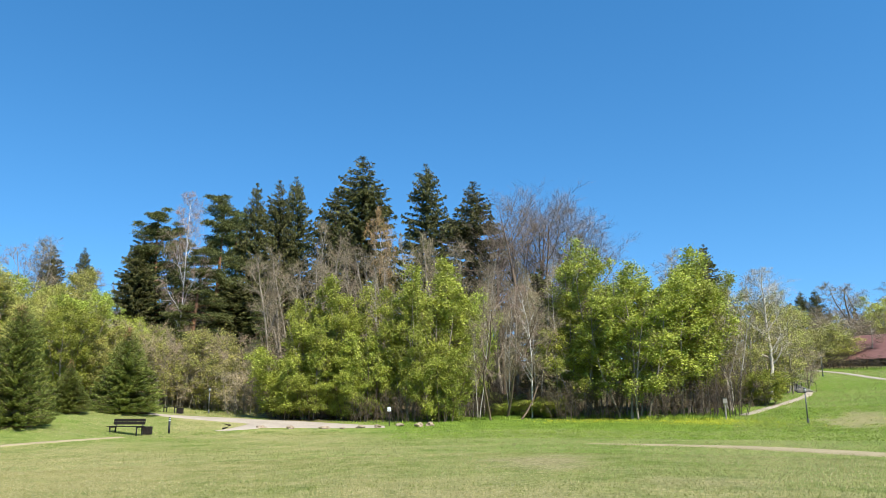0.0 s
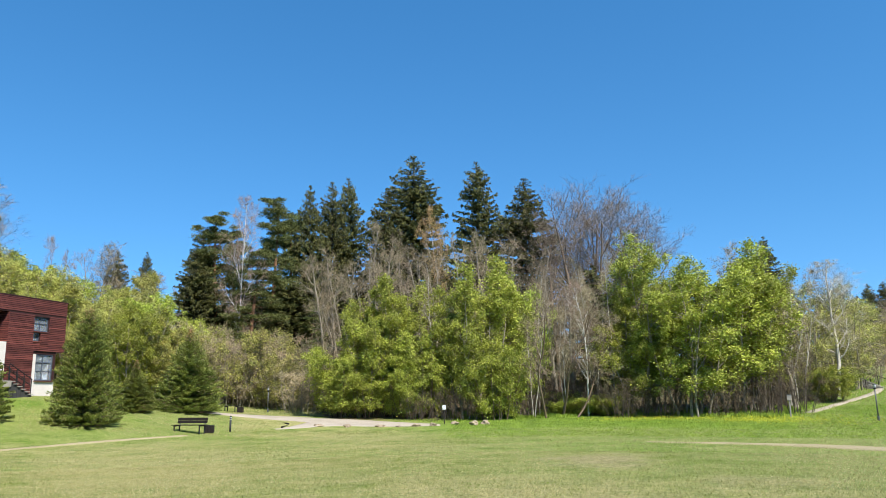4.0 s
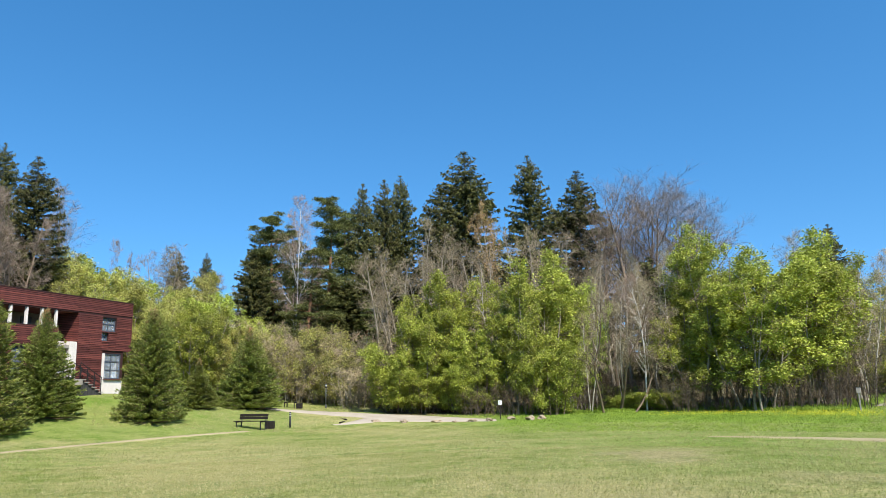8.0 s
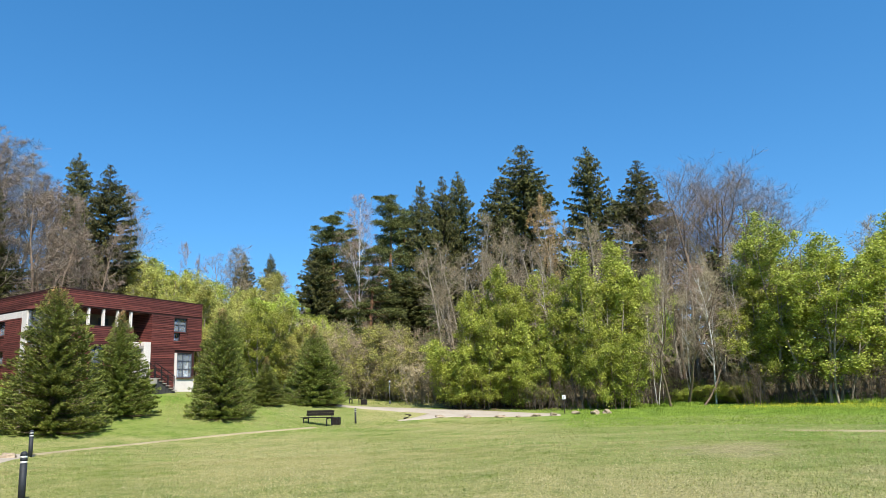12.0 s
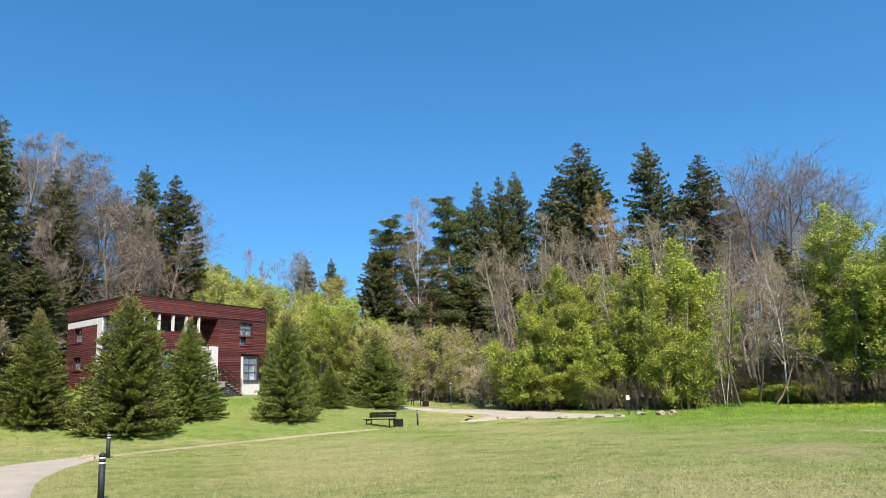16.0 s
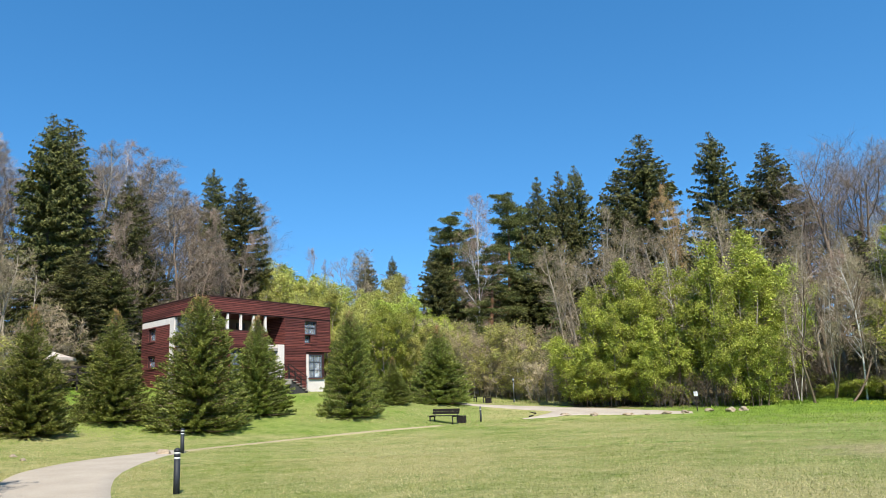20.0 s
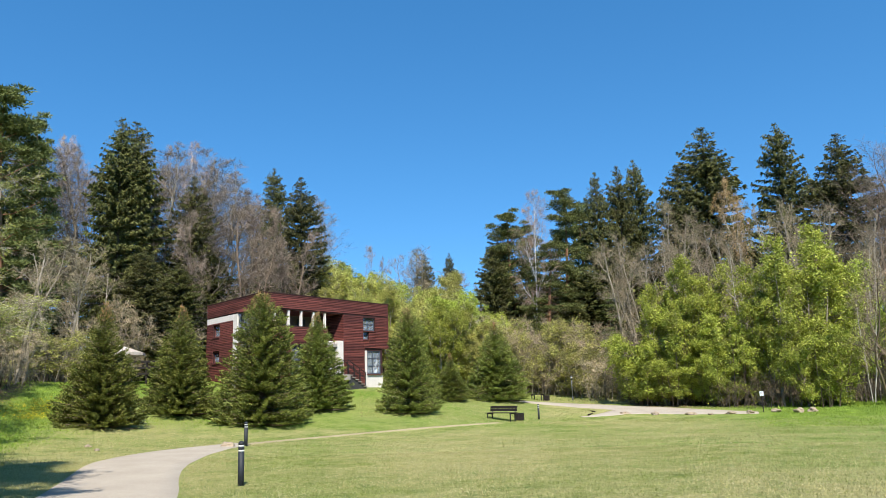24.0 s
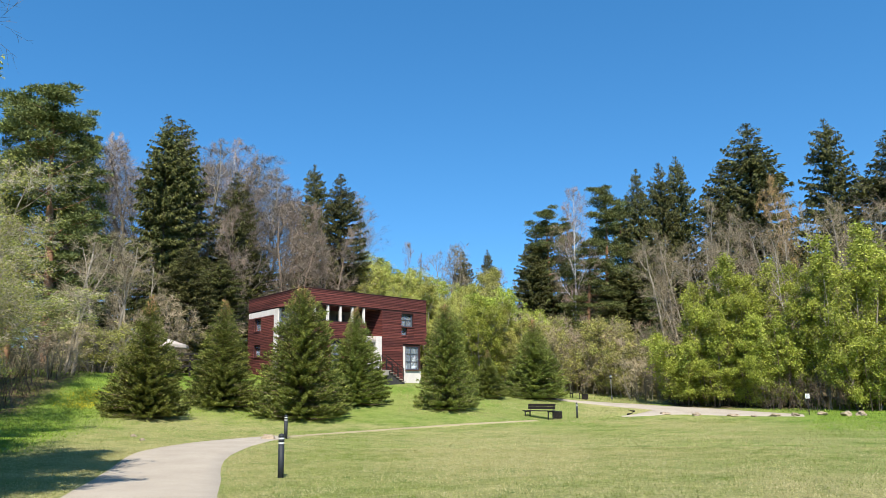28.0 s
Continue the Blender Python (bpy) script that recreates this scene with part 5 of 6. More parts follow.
wall_piece("porch_door", "front", [(5.6, 6.5, -0.945, -0.9, 0.95, 2.75)], FRAME_GREY)
wall_piece("porch_floor", "front", [(5.5, 7.16, -0.94, 0.7, 0.6, 0.98)], CONCRETE)


def window(name, side, u0, u1, z0, z1, bars=(), rails=(), depth=-0.16, frame_mat=FRAME_GREY):
    """A framed window with its panes."""
    w = new(name)
    w.parent = house
    t = 0.07
    dims = [(u0, u1, depth - 0.05, depth + 0.05, z1 - t, z1), (u0, u0 + t, depth - 0.05, depth + 0.05, z0, z1 - t), (u1 - t, u1, depth - 0.05, depth + 0.05, z0, z1 - t), (u0 + t, u1 - t, depth - 0.05, depth + 0.05, z0, z0 + t)]
    dims += [(b - 0.035, b + 0.035, depth - 0.04, depth + 0.04, z0 + t, z1 - t) for b in bars]
    edges = [u0 + t, *bars, u1 - t]
    for a, b in zip(edges, edges[1:]):
        dims += [(a + 0.036, b - 0.036, depth - 0.035, depth + 0.035, r - 0.03, r + 0.03) for r in rails]
    wall_piece("window_frame", side, dims, frame_mat, w)
    rows = [z0 + t, *rails, z1 - t]
    for a, b in zip(edges, edges[1:]):
        for c, d in zip(rows, rows[1:]):
            wall_piece("pane", side, [(a, b, depth - 0.006, depth + 0.006, c, d)], GLASS, w).visible_shadow = False
    wall_piece("window_sill", side, [(u0 - 0.06, u1 + 0.06, -0.1, 0.09, z0 - 0.06, z0 - 0.004)], BOARD, w)
    return w


window("upper_window", "front", 9.225, 10.525, 4.225, 5.195, (9.83,), (4.75,))
window("lower_light", "front", 9.225, 9.825, 3.575, 4.16)
wall_piece("curtain", "front", [(9.32, 9.6, -0.26, -0.24, 3.66, 4.1)], CURTAIN)
window("small_window", "side", 6.505, 7.595, 3.925, 4.785, frame_mat=BOARD)
window("small_window", "side", 6.505, 7.595, 2.065, 2.915, frame_mat=BOARD)
for z0 in (3.93, 2.07):
    wall_piece("curtain", "side", [(6.58, 6.98, -0.27, -0.25, z0 + 0.07, z0 + 0.78)], CURTAIN)
window("bay_window", "front", 2.305, 3.295, 1.005, 2.915, (2.8,), (2.0,))
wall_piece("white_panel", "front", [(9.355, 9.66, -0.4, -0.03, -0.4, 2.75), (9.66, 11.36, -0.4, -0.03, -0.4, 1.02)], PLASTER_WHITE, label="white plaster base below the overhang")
wall_piece("window_head", "front", [(9.355, 11.36, -0.4, -0.04, 2.752, 2.925), (11.16, 11.36, -0.4, -0.05, 1.022, 2.75)], BACKING)
window("corner_window", "front", 9.665, 11.155, 1.025, 2.745, (10.3,), (1.62, 2.2), depth=-0.12)
wall_piece("curtain", "front", [(9.76, 10.0, -0.27, -0.25, 1.1, 1.62)], CURTAIN)
wall_piece("curtain", "front", [(10.62, 10.9, -0.27, -0.25, 1.1, 1.5)], CURTAIN)
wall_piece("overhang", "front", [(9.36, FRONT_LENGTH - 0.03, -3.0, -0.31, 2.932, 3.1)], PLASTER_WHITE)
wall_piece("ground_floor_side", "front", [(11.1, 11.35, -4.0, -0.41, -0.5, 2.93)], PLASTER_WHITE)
# added dark sheet that stands in for the dim rooms behind the panes
wall_piece("dark_room_sheet", "front", [(7.46, 11.8, -3.4, -3.2, -0.4, 5.8)], BACKING)

# steps up to the porch along the wall, with iron railings
steps = tagged(new("steps"), "pale concrete steps with black iron railings beside the house", "steps")
steps.matrix_basis = house.matrix_basis.copy()
for k in range(6):
    u = 8.9 - k * 0.30
    part("step", slab(bmesh.new(), "front", u - 0.32, u + 0.03, 0.06, 0.72, 0.16 * (k + 1) - 0.05, 0.16 * (k + 1)), CONCRETE, steps, "pale concrete tread")
    part("riser", slab(bmesh.new(), "front", u - 0.30, u - 0.02, 0.10, 0.62, -0.45, 0.16 * (k + 1) - 0.052), ROOFING, steps)
for o in (0.12, 0.66):
    for k in range(0, 7, 2):
        u = 8.85 - k * 0.30
        z = 0.16 * (k + 1) if k < 6 else 0.98
        part("rail_post", slab(bmesh.new(), "front", u - 0.125, u - 0.085, o - 0.02, o + 0.02, z - 0.02, z + 0.95), BLACK_IRON, steps)
    for dz in (0.92, 0.5):
        bm = bmesh.new()
        a, b = Vector((8.80, -o, 0.16 + dz)), Vector((6.95, -o, 1.1 + dz))
        vs = [bm.verts.new(p + Vector((0, y, z))) for p in (a, b) for y, z in ((-0.022, -0.022), (0.022, -0.022), (0.022, 0.022), (-0.022, 0.022))]
        for q in ((0, 1, 2, 3), (7, 6, 5, 4), (0, 4, 5, 1), (1, 5, 6, 2), (2, 6, 7, 3), (3, 7, 4, 0)):
            bm.faces.new([vs[i] for i in q])
        bmesh.ops.recalc_face_normals(bm, faces=bm.faces)
        part("handrail", bm, BLACK_IRON, steps)

# ---- benches, bins, bollards, lamps, stones ----
WHITE_BAND = plain("white_band", (0.68, 0.67, 0.64), (0.82, 0.81, 0.78), 5.0, 0.6)
BOLLARD_PAINT = plain("bollard_paint", (0.014, 0.016, 0.020), (0.03, 0.034, 0.04), 8.0, 0.6, bumps=0.1, spec=0.3)
STONE = plain("field_stone", (0.20, 0.155, 0.105), (0.40, 0.315, 0.22), 2.5, 0.9, bumps=0.5, fine=14)
LAMP_GLASS = plain("milky_lamp", (0.30, 0.31, 0.31), (0.42, 0.43, 0.43), 4.0, 0.3)
SIGN_WHITE = plain("sign_white", (0.72, 0.72, 0.70), (0.85, 0.85, 0.83), 4.0, 0.5)
GREY_METAL = plain("grey_metal", (0.09, 0.095, 0.1), (0.16, 0.165, 0.17), 5.0, 0.5, 0.4)
PRINT = plain("sign_print", (0.10, 0.10, 0.10), (0.18, 0.18, 0.18), 5.0, 0.7)


def bench(x, y, turn, length=1.9, backed=True):
    root = tagged(new("park_bench"), "dark slatted park bench with backrest standing on the grass" if backed else "low dark backless bench by the far path", "bench")
    root.matrix_basis = pose(x, y, gz(x, y), 0, 0, turn)
    half = length / 2
    for s in (-1, 1):
        u = s * (half - 0.22)
        bm = boxes((u - 0.03, u + 0.03, -0.25, -0.19, -0.05, 0.42), (u - 0.03, u + 0.03, 0.17, 0.24, -0.05, 0.42), (u - 0.03, u + 0.03, -0.27, 0.26, 0.36, 0.42), bevel=0.006)
        part("leg", bm, BLACK_IRON, root)
        if not backed:
            continue
        bm = boxes((u - 0.03, u + 0.03, 0.20, 0.25, 0.40, 0.84), bevel=0.006)
        bmesh.ops.rotate(bm, verts=bm.verts, cent=(0, 0.22, 0.4), matrix=Matrix.Rotation(radians(-10), 3, "X"))
        part("back_support", bm, GREY_METAL, root)
    for k in range(4):
        part("seat_slat", boxes((-half, half, -0.27 + k * 0.125, -0.165 + k * 0.125, 0.42, 0.46), bevel=0.008), DARK_TIMBER, root)
    for k in range(2 if backed else 0):
        bm = boxes((-half + 0.05, half - 0.05, 0.18, 0.215, 0.53 + k * 0.165, 0.685 + k * 0.165), bevel=0.008)
        bmesh.ops.rotate(bm, verts=bm.verts, cent=(0, 0.22, 0.4), matrix=Matrix.Rotation(radians(-10), 3, "X"))
        part("back_slat", bm, DARK_TIMBER, root)
    return root


def litter_bin(x, y, turn, size=1.0):
    root = tagged(new("litter_bin"), "square dark slatted litter bin beside the bench", "bin")
    root.matrix_basis = pose(x, y, gz(x, y), 0, 0, turn) @ Matrix.Scale(size, 4)
    part("liner", boxes((-0.21, 0.21, -0.21, 0.21, 0.05, 0.44), bevel=0.01), BLACK_IRON, root)
    for k in range(5):
        v = -0.24 + k * 0.098
        for side in range(4):
            bm = boxes((v, v + 0.085, -0.262, -0.235, 0.03, 0.50), bevel=0.005)
            bmesh.ops.rotate(bm, verts=bm.verts, cent=(0, 0, 0), matrix=Matrix.Rotation(radians(90 * side), 3, "Z"))
            part("slat", bm, DARK_TIMBER, root)
    part("rim", boxes((-0.27, 0.27, -0.27, -0.2, 0.502, 0.53), (-0.27, 0.27, 0.2, 0.27, 0.502, 0.53), (-0.27, -0.2, -0.2, 0.2, 0.502, 0.53), (0.2, 0.27, -0.2, 0.2, 0.502, 0.53)), BLACK_IRON, root)
    return root


def bollard(x, y, h=0.9, r=0.085, label="black garden bollard lamp with two white bands"):
    root = tagged(new("bollard"), label, "bollard", "bollards along the paths")
    root.matrix_basis = pose(x, y, gz(x, y))
    part("post", lathe([(r, -0.1), (r, h * 0.76)]), BOLLARD_PAINT, root)
    part("light_band", lathe([(r * 0.96, h * 0.762), (r * 0.96, h * 0.80)]), WHITE_BAND, root)
    part("collar", lathe([(r, h * 0.802), (r, h * 0.868)]), BOLLARD_PAINT, root)
    part("light_band", lathe([(r * 0.96, h * 0.87), (r * 0.96, h * 0.908)]), WHITE_BAND, root)
    part("cap", lathe([(r * 1.04, h * 0.91), (r * 1.04, h * 0.94), (r * 0.85, h * 0.975), (r * 0.45, h * 0.995), (0.01, h)]), BOLLARD_PAINT, root)
    return root


def lamp_post(x, y, h, label="slim dark path lamp with a pale glass head"):
    root = tagged(new("path_lamp"), label, "lamp", "path lamps")
    root.matrix_basis = pose(x, y, gz(x, y))
    part("base", lathe([(0.075, -0.1), (0.075, 0.25), (0.05, 0.3)]), GREY_METAL, root)
    part("pole", lathe([(0.042, 0.3), (0.036, h - 0.34)], 10), GREY_METAL, root)
    part("collar", lathe([(0.05, h - 0.34), (0.085, h - 0.30), (0.085, h - 0.25)]), BLACK_IRON, root)
    part("lantern", lathe([(0.07, h - 0.25), (0.09, h - 0.16), (0.085, h - 0.08)]), LAMP_GLASS, root)
    part("lid", lathe([(0.105, h - 0.08), (0.08, h - 0.03), (0.02, h)]), GREY_METAL, root)
    return root


def stone(x, y, w, h, label, seed):
    rng = np.random.default_rng(seed)
    bm = bmesh.new()
    bmesh.ops.create_icosphere(bm, subdivisions=3, radius=1.0)
    for v in bm.verts:
        n = noise.noise(v.co * 1.3 + Vector((seed * 3.1, 0, 0))) * 0.5 + noise.noise(v.co * 3.7 + Vector((0, seed, 0))) * 0.10
        v.co = Vector((v.co.x * w / 2, v.co.y * w * 0.4, v.co.z * h * 0.72)) * (1 + n)
        v.co.z += h * 0.25
    ob = part("stone", bm, STONE)
    ob.matrix_basis = pose(x, y, gz(x, y), 0, 0, float(rng.uniform(0, 360)))
    return tagged(ob, label, "stone", "stones beside the paths")


bench(-17.98, 42.1, -19, 2.3)
litter_bin(-17.08, 42.9, 10, 0.86)
bollard(-10.95, 11.85, 0.9, 0.062, "black bollard with two white bands in grass by the path")
bollard(-20.15, 22.1, 0.92, 0.07)
bollard(-16.4, 44.4, 0.95, 0.06, "black bollard lamp standing by the bench")
bench(-21.1, 57.2, -8, 1.3, False)
litter_bin(-20.3, 57.0, 4, 0.82)
lamp_post(-19.0, 59.8, 2.0)
lamp_post(23.25, 48.0, 2.25, "slim dark path lamp with a pale glass head in the meadow")
lamp_post(41.4, 81.0, 2.2)
lamp_post(43.4, 88.6, 2.0)
meter = tagged(new("meter_post"), "short pale concrete post with a box head at the bushes", "post")
meter.matrix_basis = pose(19.2, 51.1, gz(19.2, 51.1), 0, 0, -20)
part("post", boxes((-0.045, 0.045, -0.045, 0.045, -0.1, 1.08), bevel=0.01), CONCRETE, meter)
part("box", boxes((-0.13, 0.13, -0.09, 0.09, 1.082, 1.42), bevel=0.015), CONCRETE, meter)
part("lid", boxes((-0.15, 0.15, -0.11, 0.11, 1.422, 1.46), bevel=0.01), GREY_METAL, meter)
for i, (x, y, w, h) in enumerate([(-20.3, 21.3, 0.75, 0.30), (-12.0, 48.6, 1.0, 0.22), (-10.0, 48.2, 0.8, 0.28), (-7.8, 48.2, 1.1, 0.2), (-5.5, 48.4, 0.9, 0.24), (-4.4, 48.6, 0.8, 0.3),
                                  (-3.0, 49.6, 0.9, 0.30), (-1.75, 48.9, 0.8, 0.40), (-1.0, 49.4, 0.9, 0.34), (-24.6, 18.6, 0.35, 0.14), (-22.8, 17.6, 0.3, 0.12), (-6.6, 48.0, 0.5, 0.16)]):
    stone(x, y, w * 0.7, h * 0.72, "beige rounded field stone lying in the grass by the path", i + 3)

for (ax, ay), (bx, by) in (((-15.0, 50.5), (-14.2, 49.3)), ((-14.2, 49.2), (-14.1, 47.4))):
    ln, mx, my = math.hypot(bx - ax, by - ay), (ax + bx) / 2, (ay + by) / 2
    ob = part("edging_board", boxes((-ln / 2, ln / 2, -0.05, 0.05, -0.1, 0.05), bevel=0.01), DARK_TIMBER)
    ob.matrix_basis = pose(mx, my, gz(mx, my), 0, 0, math.degrees(math.atan2(by - ay, bx - ax)))
    tagged(ob, "dark weathered edging board sunk in the grass by the fork", "edging", "edging boards by the fork")

sign = tagged(new("notice_sign"), "small white notice plate on a dark post before the bushes", "sign")
sign.matrix_basis = pose(-3.75, 49.8, gz(-3.75, 49.8), 0, 0, 5)
part("post", boxes((-0.03, 0.03, -0.03, 0.03, -0.1, 1.2), bevel=0.006), DARK_TIMBER, sign)
part("plate", boxes((-0.115, 0.115, -0.055, -0.032, 0.95, 1.23), bevel=0.004), SIGN_WHITE, sign)
part("print", boxes(*[(-0.08, 0.08 - 0.04 * (k % 2), -0.060, -0.0555, 1.0 + k * 0.055, 1.02 + k * 0.055) for k in range(4)]), PRINT, sign, "grey lines of unreadable print")

# wooden steps with handrails on the slope
hill_steps = tagged(new("slope_steps"), "dark timber steps with handrails climbing the grassy slope", "steps")
hx0, hy0, hx1, hy1 = 34.0, 69.8, 36.2, 81.0
turn = math.degrees(math.atan2(-(hx1 - hx0), hy1 - hy0))
hill_steps.matrix_basis = pose(hx0, hy0, gz(hx0, hy0), 0, 0, turn)
run, rise = math.hypot(hx1 - hx0, hy1 - hy0), gz(hx1, hy1) - gz(hx0, hy0) + 0.05
for k in range(14):
    part("tread", boxes((-0.8, 0.8, run * k / 14, run * k / 14 + 0.5, rise * k / 14 + 0.05, rise * k / 14 + 0.11), bevel=0.01), CONCRETE, hill_steps)
    part("riser", boxes((-0.76, 0.76, run * k / 14 + 0.03, run * k / 14 + 0.09, rise * k / 14 - 0.15, rise * k / 14 + 0.048)), DARK_TIMBER, hill_steps)
for s in (-0.85, 0.85):
    for k in range(0, 15, 3):
        part("rail_post", boxes((s - 0.02, s + 0.02, run * k / 14 - 0.02, run * k / 14 + 0.02, rise * k / 14 - 0.3, rise * k / 14 + 0.9)), DARK_TIMBER, hill_steps)
    bm = boxes((s - 0.018, s + 0.018, 0, run, 0.86, 0.9))
    for v in bm.verts:
        v.co.z += rise * v.co.y / run
    part("handrail", bm, DARK_TIMBER, hill_steps)

# parasol and timber terrace beside the house
parasol = tagged(new("parasol"), "open cream canvas parasol over the timber terrace", "parasol")
px, py = -43.9, 34.9
parasol.matrix_basis = pose(px, py, gz(px, py), 0, 0, 20)
part("pole", lathe([(0.03, -0.1), (0.03, 2.75)], 10), GREY_METAL, parasol)
bm = bmesh.new()
rim = [bm.verts.new((2.1 * math.cos(a), 2.1 * math.sin(a), 2.05)) for a in [k * math.pi / 4 for k in range(8)]]
low = [bm.verts.new((2.11 * math.cos(a), 2.11 * math.sin(a), 1.85)) for a in [k * math.pi / 4 for k in range(8)]]
tip = bm.verts.new((0, 0, 2.72))
for k in range(8):
    bm.faces.new((rim[k], rim[(k + 1) % 8], tip))
    bm.faces.new((low[k], low[(k + 1) % 8], rim[(k + 1) % 8], rim[k]))
bmesh.ops.solidify(bm, geom=bm.faces[:], thickness=0.02)
part("canopy", bm, CANVAS, parasol)
for k in range(8):
    a = k * math.pi / 4
    bm = boxes((0.05, 2.05, -0.012, 0.012, -0.012, 0.012))
    bmesh.ops.transform(bm, matrix=Matrix.Translation((0, 0, 2.62)) @ Matrix.Rotation(a, 4, "Z") @ Matrix.Rotation(radians(16), 4, "Y"), verts=bm.verts)
    part("rib", bm, GREY_METAL, parasol)

deck = tagged(new("terrace"), "raised dark timber terrace with a plank railing", "terrace")
dx, dy = -40.8, 36.7
deck.matrix_basis = pose(dx, dy, gz(dx, dy), 0, 0, 30)
for k in range(16):
    part("plank", boxes((-2.3, 2.3, -1.6 + k * 0.2, -1.41 + k * 0.2, 0.42, 0.47), bevel=0.006), DARK_TIMBER, deck)
for u in (-2.25, -0.75, 0.75, 2.25):
    part("post", boxes((u - 0.06, u + 0.06, -1.66, -1.54, -0.4, 1.45), bevel=0.008), DARK_TIMBER, deck)
for z in (0.55, 0.95, 1.35):
    part("rail", boxes((-2.35, 2.35, -1.72, -1.665, z, z + 0.14), bevel=0.008), DARK_TIMBER, deck)
for v in (-0.5, 0.6, 1.5):
    part("post", boxes((2.18, 2.3, v - 0.06, v + 0.06, -0.4, 1.45), bevel=0.008), DARK_TIMBER, deck)

# low building with a red roof up the slope
TILE_RED = plain("red_roof", (0.13, 0.06, 0.052), (0.22, 0.11, 0.095), 1.5, 0.8, bumps=0.4, fine=8)
lodge = tagged(new("lodge"), "long low building behind trees, dull red roof, eaves' shade in its wall colour", "building")
lx, ly = 63.6, 86.3
lodge.matrix_basis = pose(lx, ly, gz(50, 85) - 0.4, 0, 0, -58)
# near-black wall colour carries the shade under the deep eaves
part("wall", boxes((-18, 14, -4, 4, -2.0, 2.6)), DARK_TIMBER, lodge)
bm = bmesh.new()
vs = [bm.verts.new(p) for p in ((-19.5, -7.0, 2.0), (15, -7.0, 2.0), (15, 7.0, 2.0), (-19.5, 7.0, 2.0), (-19.5, 0, 5.4), (15, 0, 5.4))]
for q in ((0, 1, 5, 4), (2, 3, 4, 5), (0, 4, 3), (1, 2, 5), (3, 2, 1, 0)):
    bm.faces.new([vs[i] for i in q])
part("roof", bm, TILE_RED, lodge)
for k in range(-1, 9):
    part("window", boxes((-12.6 + k * 3, -11.0 + k * 3, -4.06, -4.003, 0.9, 2.0)), FRAME_GREY, lodge)

# a pale building glimpsed over the bushes
far_house = tagged(new("far_building"), "pale flat-roofed building glimpsed far behind trees", "building")
far_house.matrix_basis = pose(-56.0, 122.0, gz(-56, 122), 0, 0, 25)
part("wall", boxes((-9, 9, -5, 5, -1, 8.6)), CONCRETE, far_house)
part("roof", boxes((-9.4, 9.4, -5.4, 5.4, 8.604, 9.0)), GREY_METAL, far_house)
for k in range(6):
    for z in (2.0, 5.2):
        part("window", boxes((-8.2 + k * 2.8, -6.6 + k * 2.8, -5.05, -5.004, z, z + 1.5)), FRAME_GREY, far_house)

# ---- grass, flowers, far woods ----


def blade_material():
    """Blades that are green in some patches of the meadow and straw in others."""
    m, t, b = material("grass_blade", 0.75, 0.0, 0.2)
    co = t.nodes.new("ShaderNodeTexCoord").outputs["Object"]
    one = t.nodes.new("ShaderNodeNewGeometry").outputs["Random Per Island"]
    green = ramp(t, one, [(0.0, (0.12, 0.17, 0.03)), (0.5, (0.20, 0.25, 0.055)), (0.85, (0.27, 0.30, 0.08)), (1.0, (0.36, 0.36, 0.14))])
    straw = ramp(t, one, [(0.0, (0.25, 0.235, 0.085)), (0.4, (0.38, 0.35, 0.15)), (0.8, (0.48, 0.43, 0.21)), (1.0, (0.58, 0.51, 0.29))])
    patch = mix(t, 0.6, noise_fac(t, 0.16, 4, 0.6, co), mix(t, 0.5, noise_fac(t, 0.75, 5, 0.7, co), noise_fac(t, 2.6, 4, 0.7, co)))
    col = mix(t, ramp(t, patch, [(0.415, (0, 0, 0)), (0.53, (1, 1, 1))]), green, straw)
    t.links.new(col, b.inputs["Base Color"])
    tr = t.nodes.new("ShaderNodeBsdfTranslucent")
    t.links.new(col, tr.inputs["Color"])
    ms = node(t, "ShaderNodeMixShader", Fac=0.25)
    t.links.new(b.outputs[0], ms.inputs[1])
    t.links.new(tr.outputs[0], ms.inputs[2])
    t.links.new(ms.outputs[0], t.nodes["Material Output"].inputs["Surface"])
    return m


BLADE = blade_material()
BLADE_LUSH = foliage("grass_lush", [(0.17, 0.25, 0.028), (0.25, 0.34, 0.045), (0.31, 0.39, 0.07)], 0.35)
PETAL = foliage("dandelion", [(0.72, 0.58, 0.02), (0.82, 0.72, 0.05)], 0.2)


def sward(name, n, d0, d1, b0, b1, height, width, mat, label, seed, keep=None):
    rng = np.random.default_rng(seed)
    d = np.sqrt(rng.uniform(d0 ** 2, d1 ** 2, n)) if keep else d0 + (d1 - d0) * rng.random(n) ** 1.3
    b = np.radians(rng.uniform(b0, b1, n))
    x, y = d * np.sin(b), d * np.cos(b)
    if keep is not None:
        k = keep(x, y, rng)
        x, y, d = x[k], y[k], d[k]
    p = np.stack([x, y, ground(x, y) + 0.004], -1)
    h = height * rng.uniform(0.5, 1.3, len(p))
    lean = rng.normal(size=(len(p), 2)) * 0.45
    tip = p + np.stack([lean[:, 0] * h, lean[:, 1] * h, h], -1)
    a = rng.uniform(0, 6.3, len(p))
    s = np.stack([np.cos(a), np.sin(a), np.zeros(len(p))], -1) * width * (rng.uniform(0.6, 1.3, len(p)))[:, None]
    v = np.stack([p - s, p + s, tip], 1).reshape(-1, 3)
    ob = mesh_part(name, v, np.arange(len(v)).reshape(-1, 3), mat)
    return tagged(ob, label, "grass", kind="stuff")


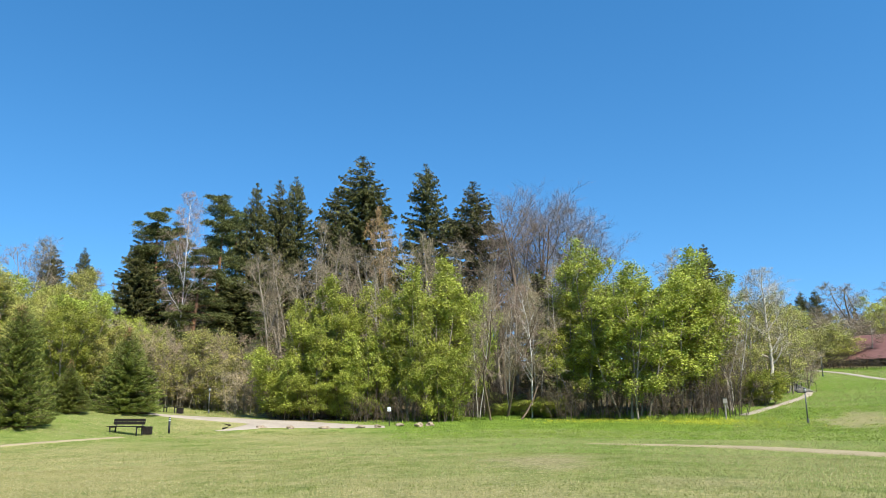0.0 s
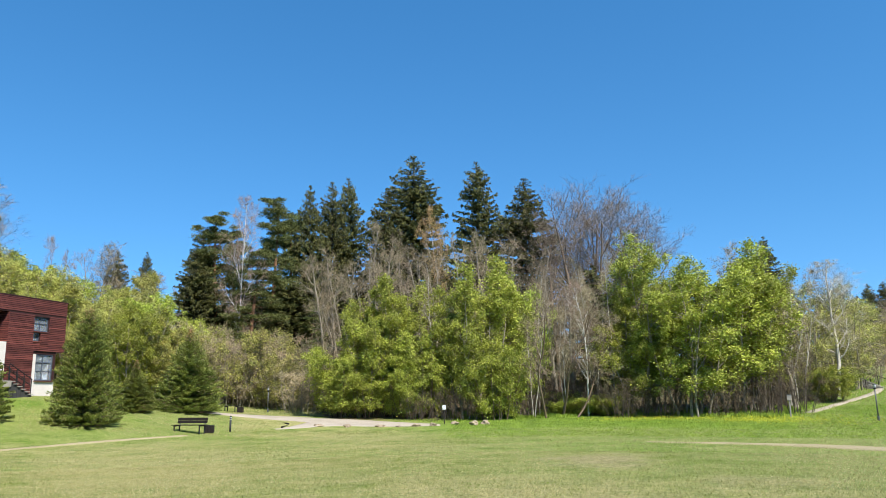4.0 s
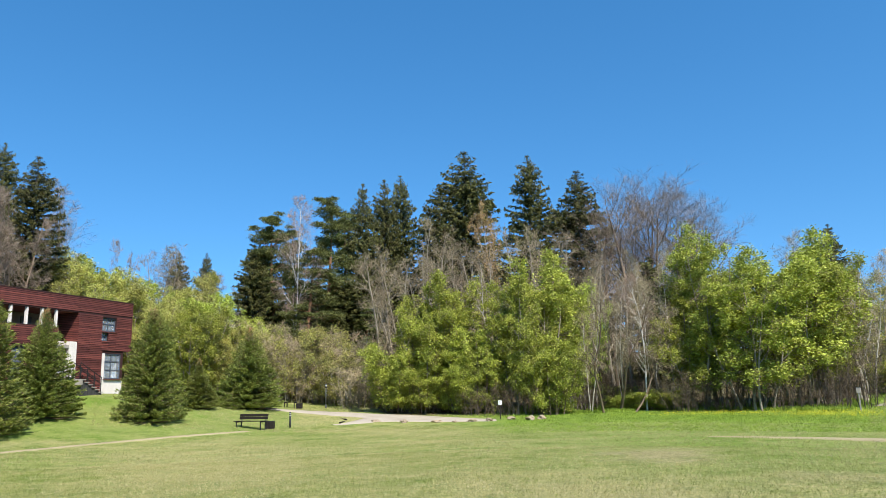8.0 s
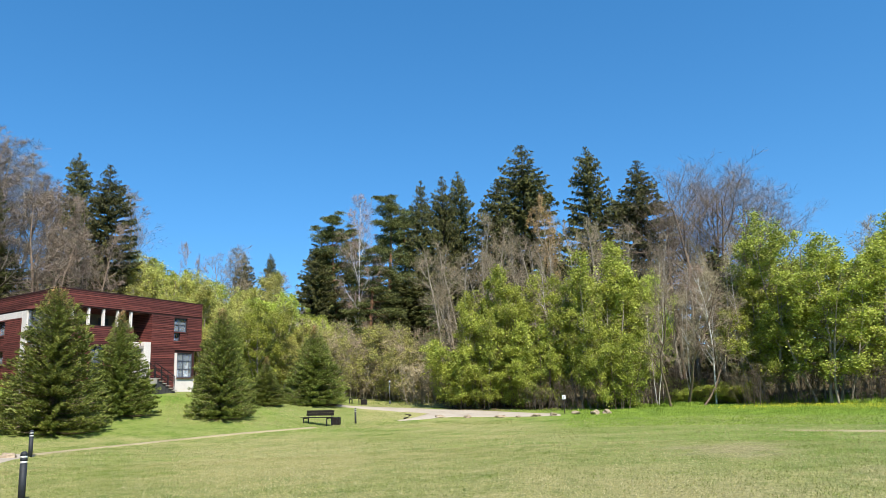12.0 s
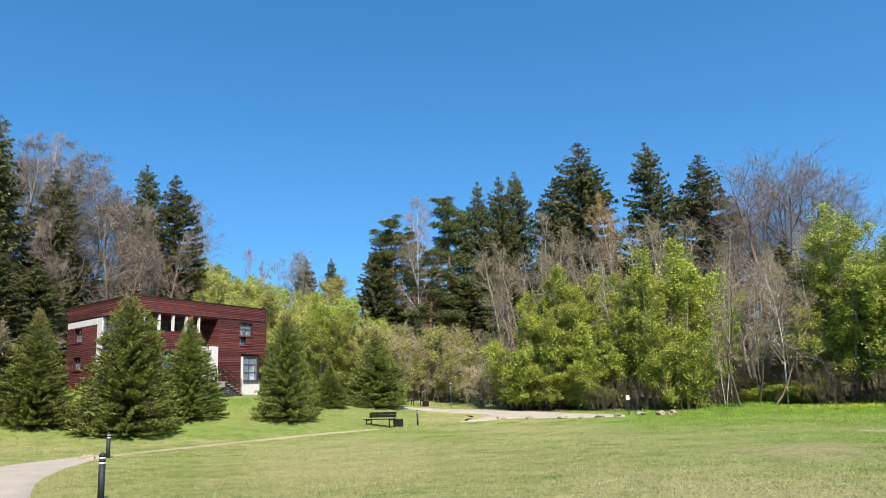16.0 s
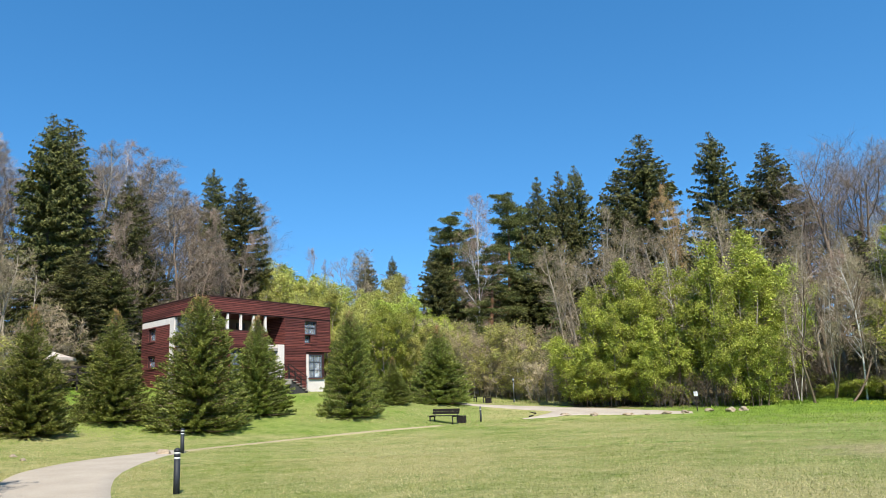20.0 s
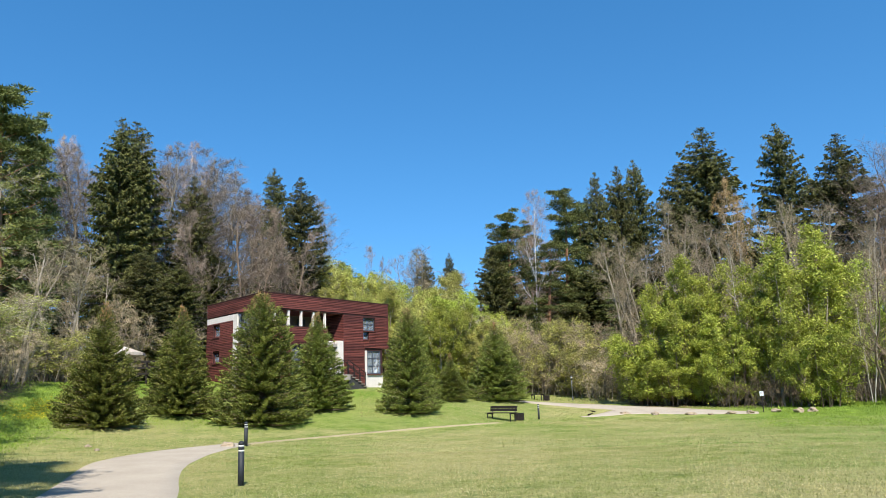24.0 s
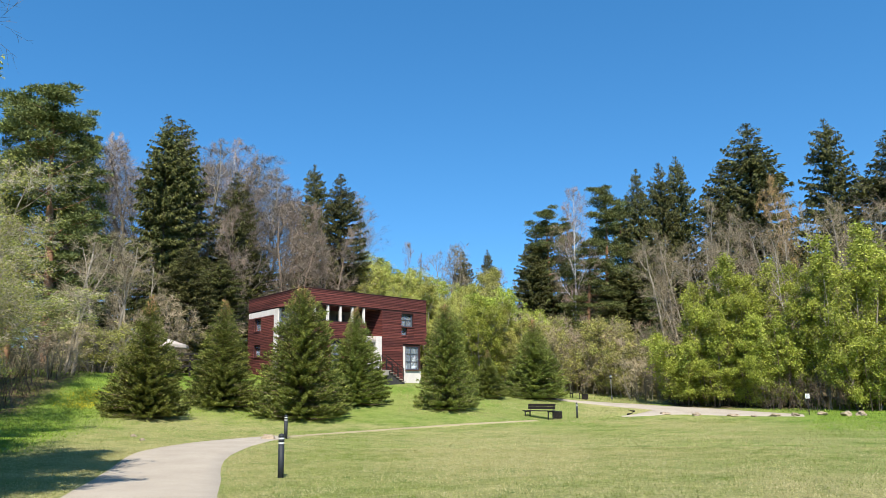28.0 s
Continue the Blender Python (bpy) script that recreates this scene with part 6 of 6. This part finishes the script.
def turf_keep(x, y, rng):
    left = np.interp(y, [1.5, 4.6, 7.5, 10.7, 14.2, 17.8, 21.5, 23.6], [-5.5, -8.4, -11.6, -15.0, -18.6, -20.6, -21.6, -22.2])
    right = np.interp(y, [3.4, 5.9, 8.7, 10.9, 14.3, 17.4, 20.6, 22.8], [-3.8, -6.4, -9.4, -11.7, -15.2, -17.6, -19.5, -20.6])
    bald = zones(x, y)[2] * (1.0 + 0.5 * np.array([noise.noise((u * 0.7, w * 0.7, 2)) for u, w in zip(x, y)]))
    trail = np.abs(x - np.interp(y, [16, 22.5, 26.2, 29.2, 31.0, 31.8], [17.5, 14.0, 12.7, 11.0, 8.2, 6.0])) < 0.7
    thin = rng.random(len(x)) > np.clip(np.maximum(bald, trail * (y < 31.5) * 0.85), 0, 0.92)
    thin &= rng.random(len(x)) > zones(x, y)[1] * np.where(x < -18, 0.75, 0.6 * (x > -6))
    return ((x < left - 0.1) | (x > right + 0.1) | (y > 23.2)) & thin


sward("meadow_grass", 260000, 9.5, 24, -66, 36, 0.028, 0.0085, BLADE, "short green and straw-coloured meadow grass", 5, turf_keep)
sward("meadow_grass", 130000, 23, 46, -66, 36, 0.036, 0.015, BLADE, "short green and straw-coloured meadow grass", 6, turf_keep)


sward("meadow_grass", 60000, 44, 76, -34, -8, 0.045, 0.022, BLADE, "short green and straw-coloured meadow grass", 9, lambda x, y, rng: ~((y > 46.3) & (x > -14.6)) & ~((y > 51.2) & (y < 56)))
sward("meadow_grass", 40000, 46, 100, 21, 36, 0.06, 0.03, BLADE, "short green grass on the slope", 10, lambda x, y, rng: rng.random(len(x)) > zones(x, y)[2] * 1.1)


def lush_keep(x, y, rng):
    litter, lush, worn = zones(x, y)
    return (rng.random(len(x)) < lush * (1 - 0.6 * litter) * (1 - np.minimum(worn * 1.15, 1))) & ~((x < -3.2) & (x > -16) & (y < 54.6 + np.minimum(0, -(x + 11)) * 0.55))


sward("lush_grass", 90000, 38, 62, -12, 34, 0.06, 0.024, BLADE_LUSH, "lush bright green grass and weeds along the woods", 7, lush_keep)
sward("lush_grass", 80000, 24, 60, -66, -44, 0.06, 0.022, BLADE_LUSH, "lush bright green grass on the shady slope", 8, lush_keep)


def herb_keep(x, y, rng):
    b, d = np.degrees(np.arctan2(x, y)), np.hypot(x, y)
    edge = np.interp(b, EDGE_BEARING, EDGE_DISTANCE)
    patchy = np.array([noise.noise((u * 0.35, w * 0.35, 8)) for u, w in zip(x, y)])
    return (d > edge - 1.8) & (d < edge + 7) & (patchy > -0.1) & ~((x < -3.0) & (y < 55))


sward("herb_layer", 70000, 49, 66, -4, 23, 0.2, 0.05, BLADE_LUSH, "bright green spring herbs under the trees at the edge", 12, herb_keep)


def dandelions(n, spots, seed):
    rng = np.random.default_rng(seed)
    c = np.array(spots)[rng.integers(0, len(spots), n)]
    x, y = c[:, 0] + rng.normal(size=n) * c[:, 2], c[:, 1] + rng.normal(size=n) * c[:, 3]
    p = np.stack([x, y, ground(x, y) + rng.uniform(0.08, 0.2, n)], -1)
    v, f = leaf_quads(p, 0.021 * rng.uniform(0.7, 1.3, n), rng, 1.0, 0.25)
    return tagged(mesh_part("dandelions", v, f, PETAL), "yellow dandelions in flower in the grass", "flowers", kind="stuff")


dandelions(3600, [(15.5, 49.4, 2.4, 1.2), (18.0, 49.0, 1.8, 1.1), (12.0, 50.4, 2.6, 0.9), (16.6, 48.4, 2.0, 1.0), (20.6, 47.4, 2.6, 2.4), (9.0, 51.0, 2.0, 0.8)], 3)
dandelions(2000, [(-35.6, 23.8, 0.7, 0.9), (-36.6, 25.0, 0.5, 0.7), (-34.5, 22.9, 0.5, 0.6), (-35.9, 24.4, 1.3, 1.3)], 4)

FAR_TWIGS = foliage("far_woods", [(0.12, 0.09, 0.07), (0.22, 0.18, 0.13), (0.14, 0.17, 0.05), (0.06, 0.08, 0.035)], 0.1)
rng = np.random.default_rng(11)
n = 26000
b = rng.uniform(0, 2 * np.pi, n)
d = rng.uniform(165, 215, n)
crown = 9.0 + 4.0 * np.sin(b * 23) * np.sin(b * 7 + 1) + 2.5 * np.sin(b * 61)
c = np.stack([d * np.sin(b), d * np.cos(b), 8.5 + crown * 0.8 * rng.random(n) ** 0.8], -1)
v, f = leaf_quads(c, 0.95 * rng.uniform(0.5, 1.4, n), rng, 0.35, 1.6)
tagged(mesh_part("far_woods", v, f, FAR_TWIGS), "distant belt of leafless and evergreen woods round the park", "woods", kind="stuff")
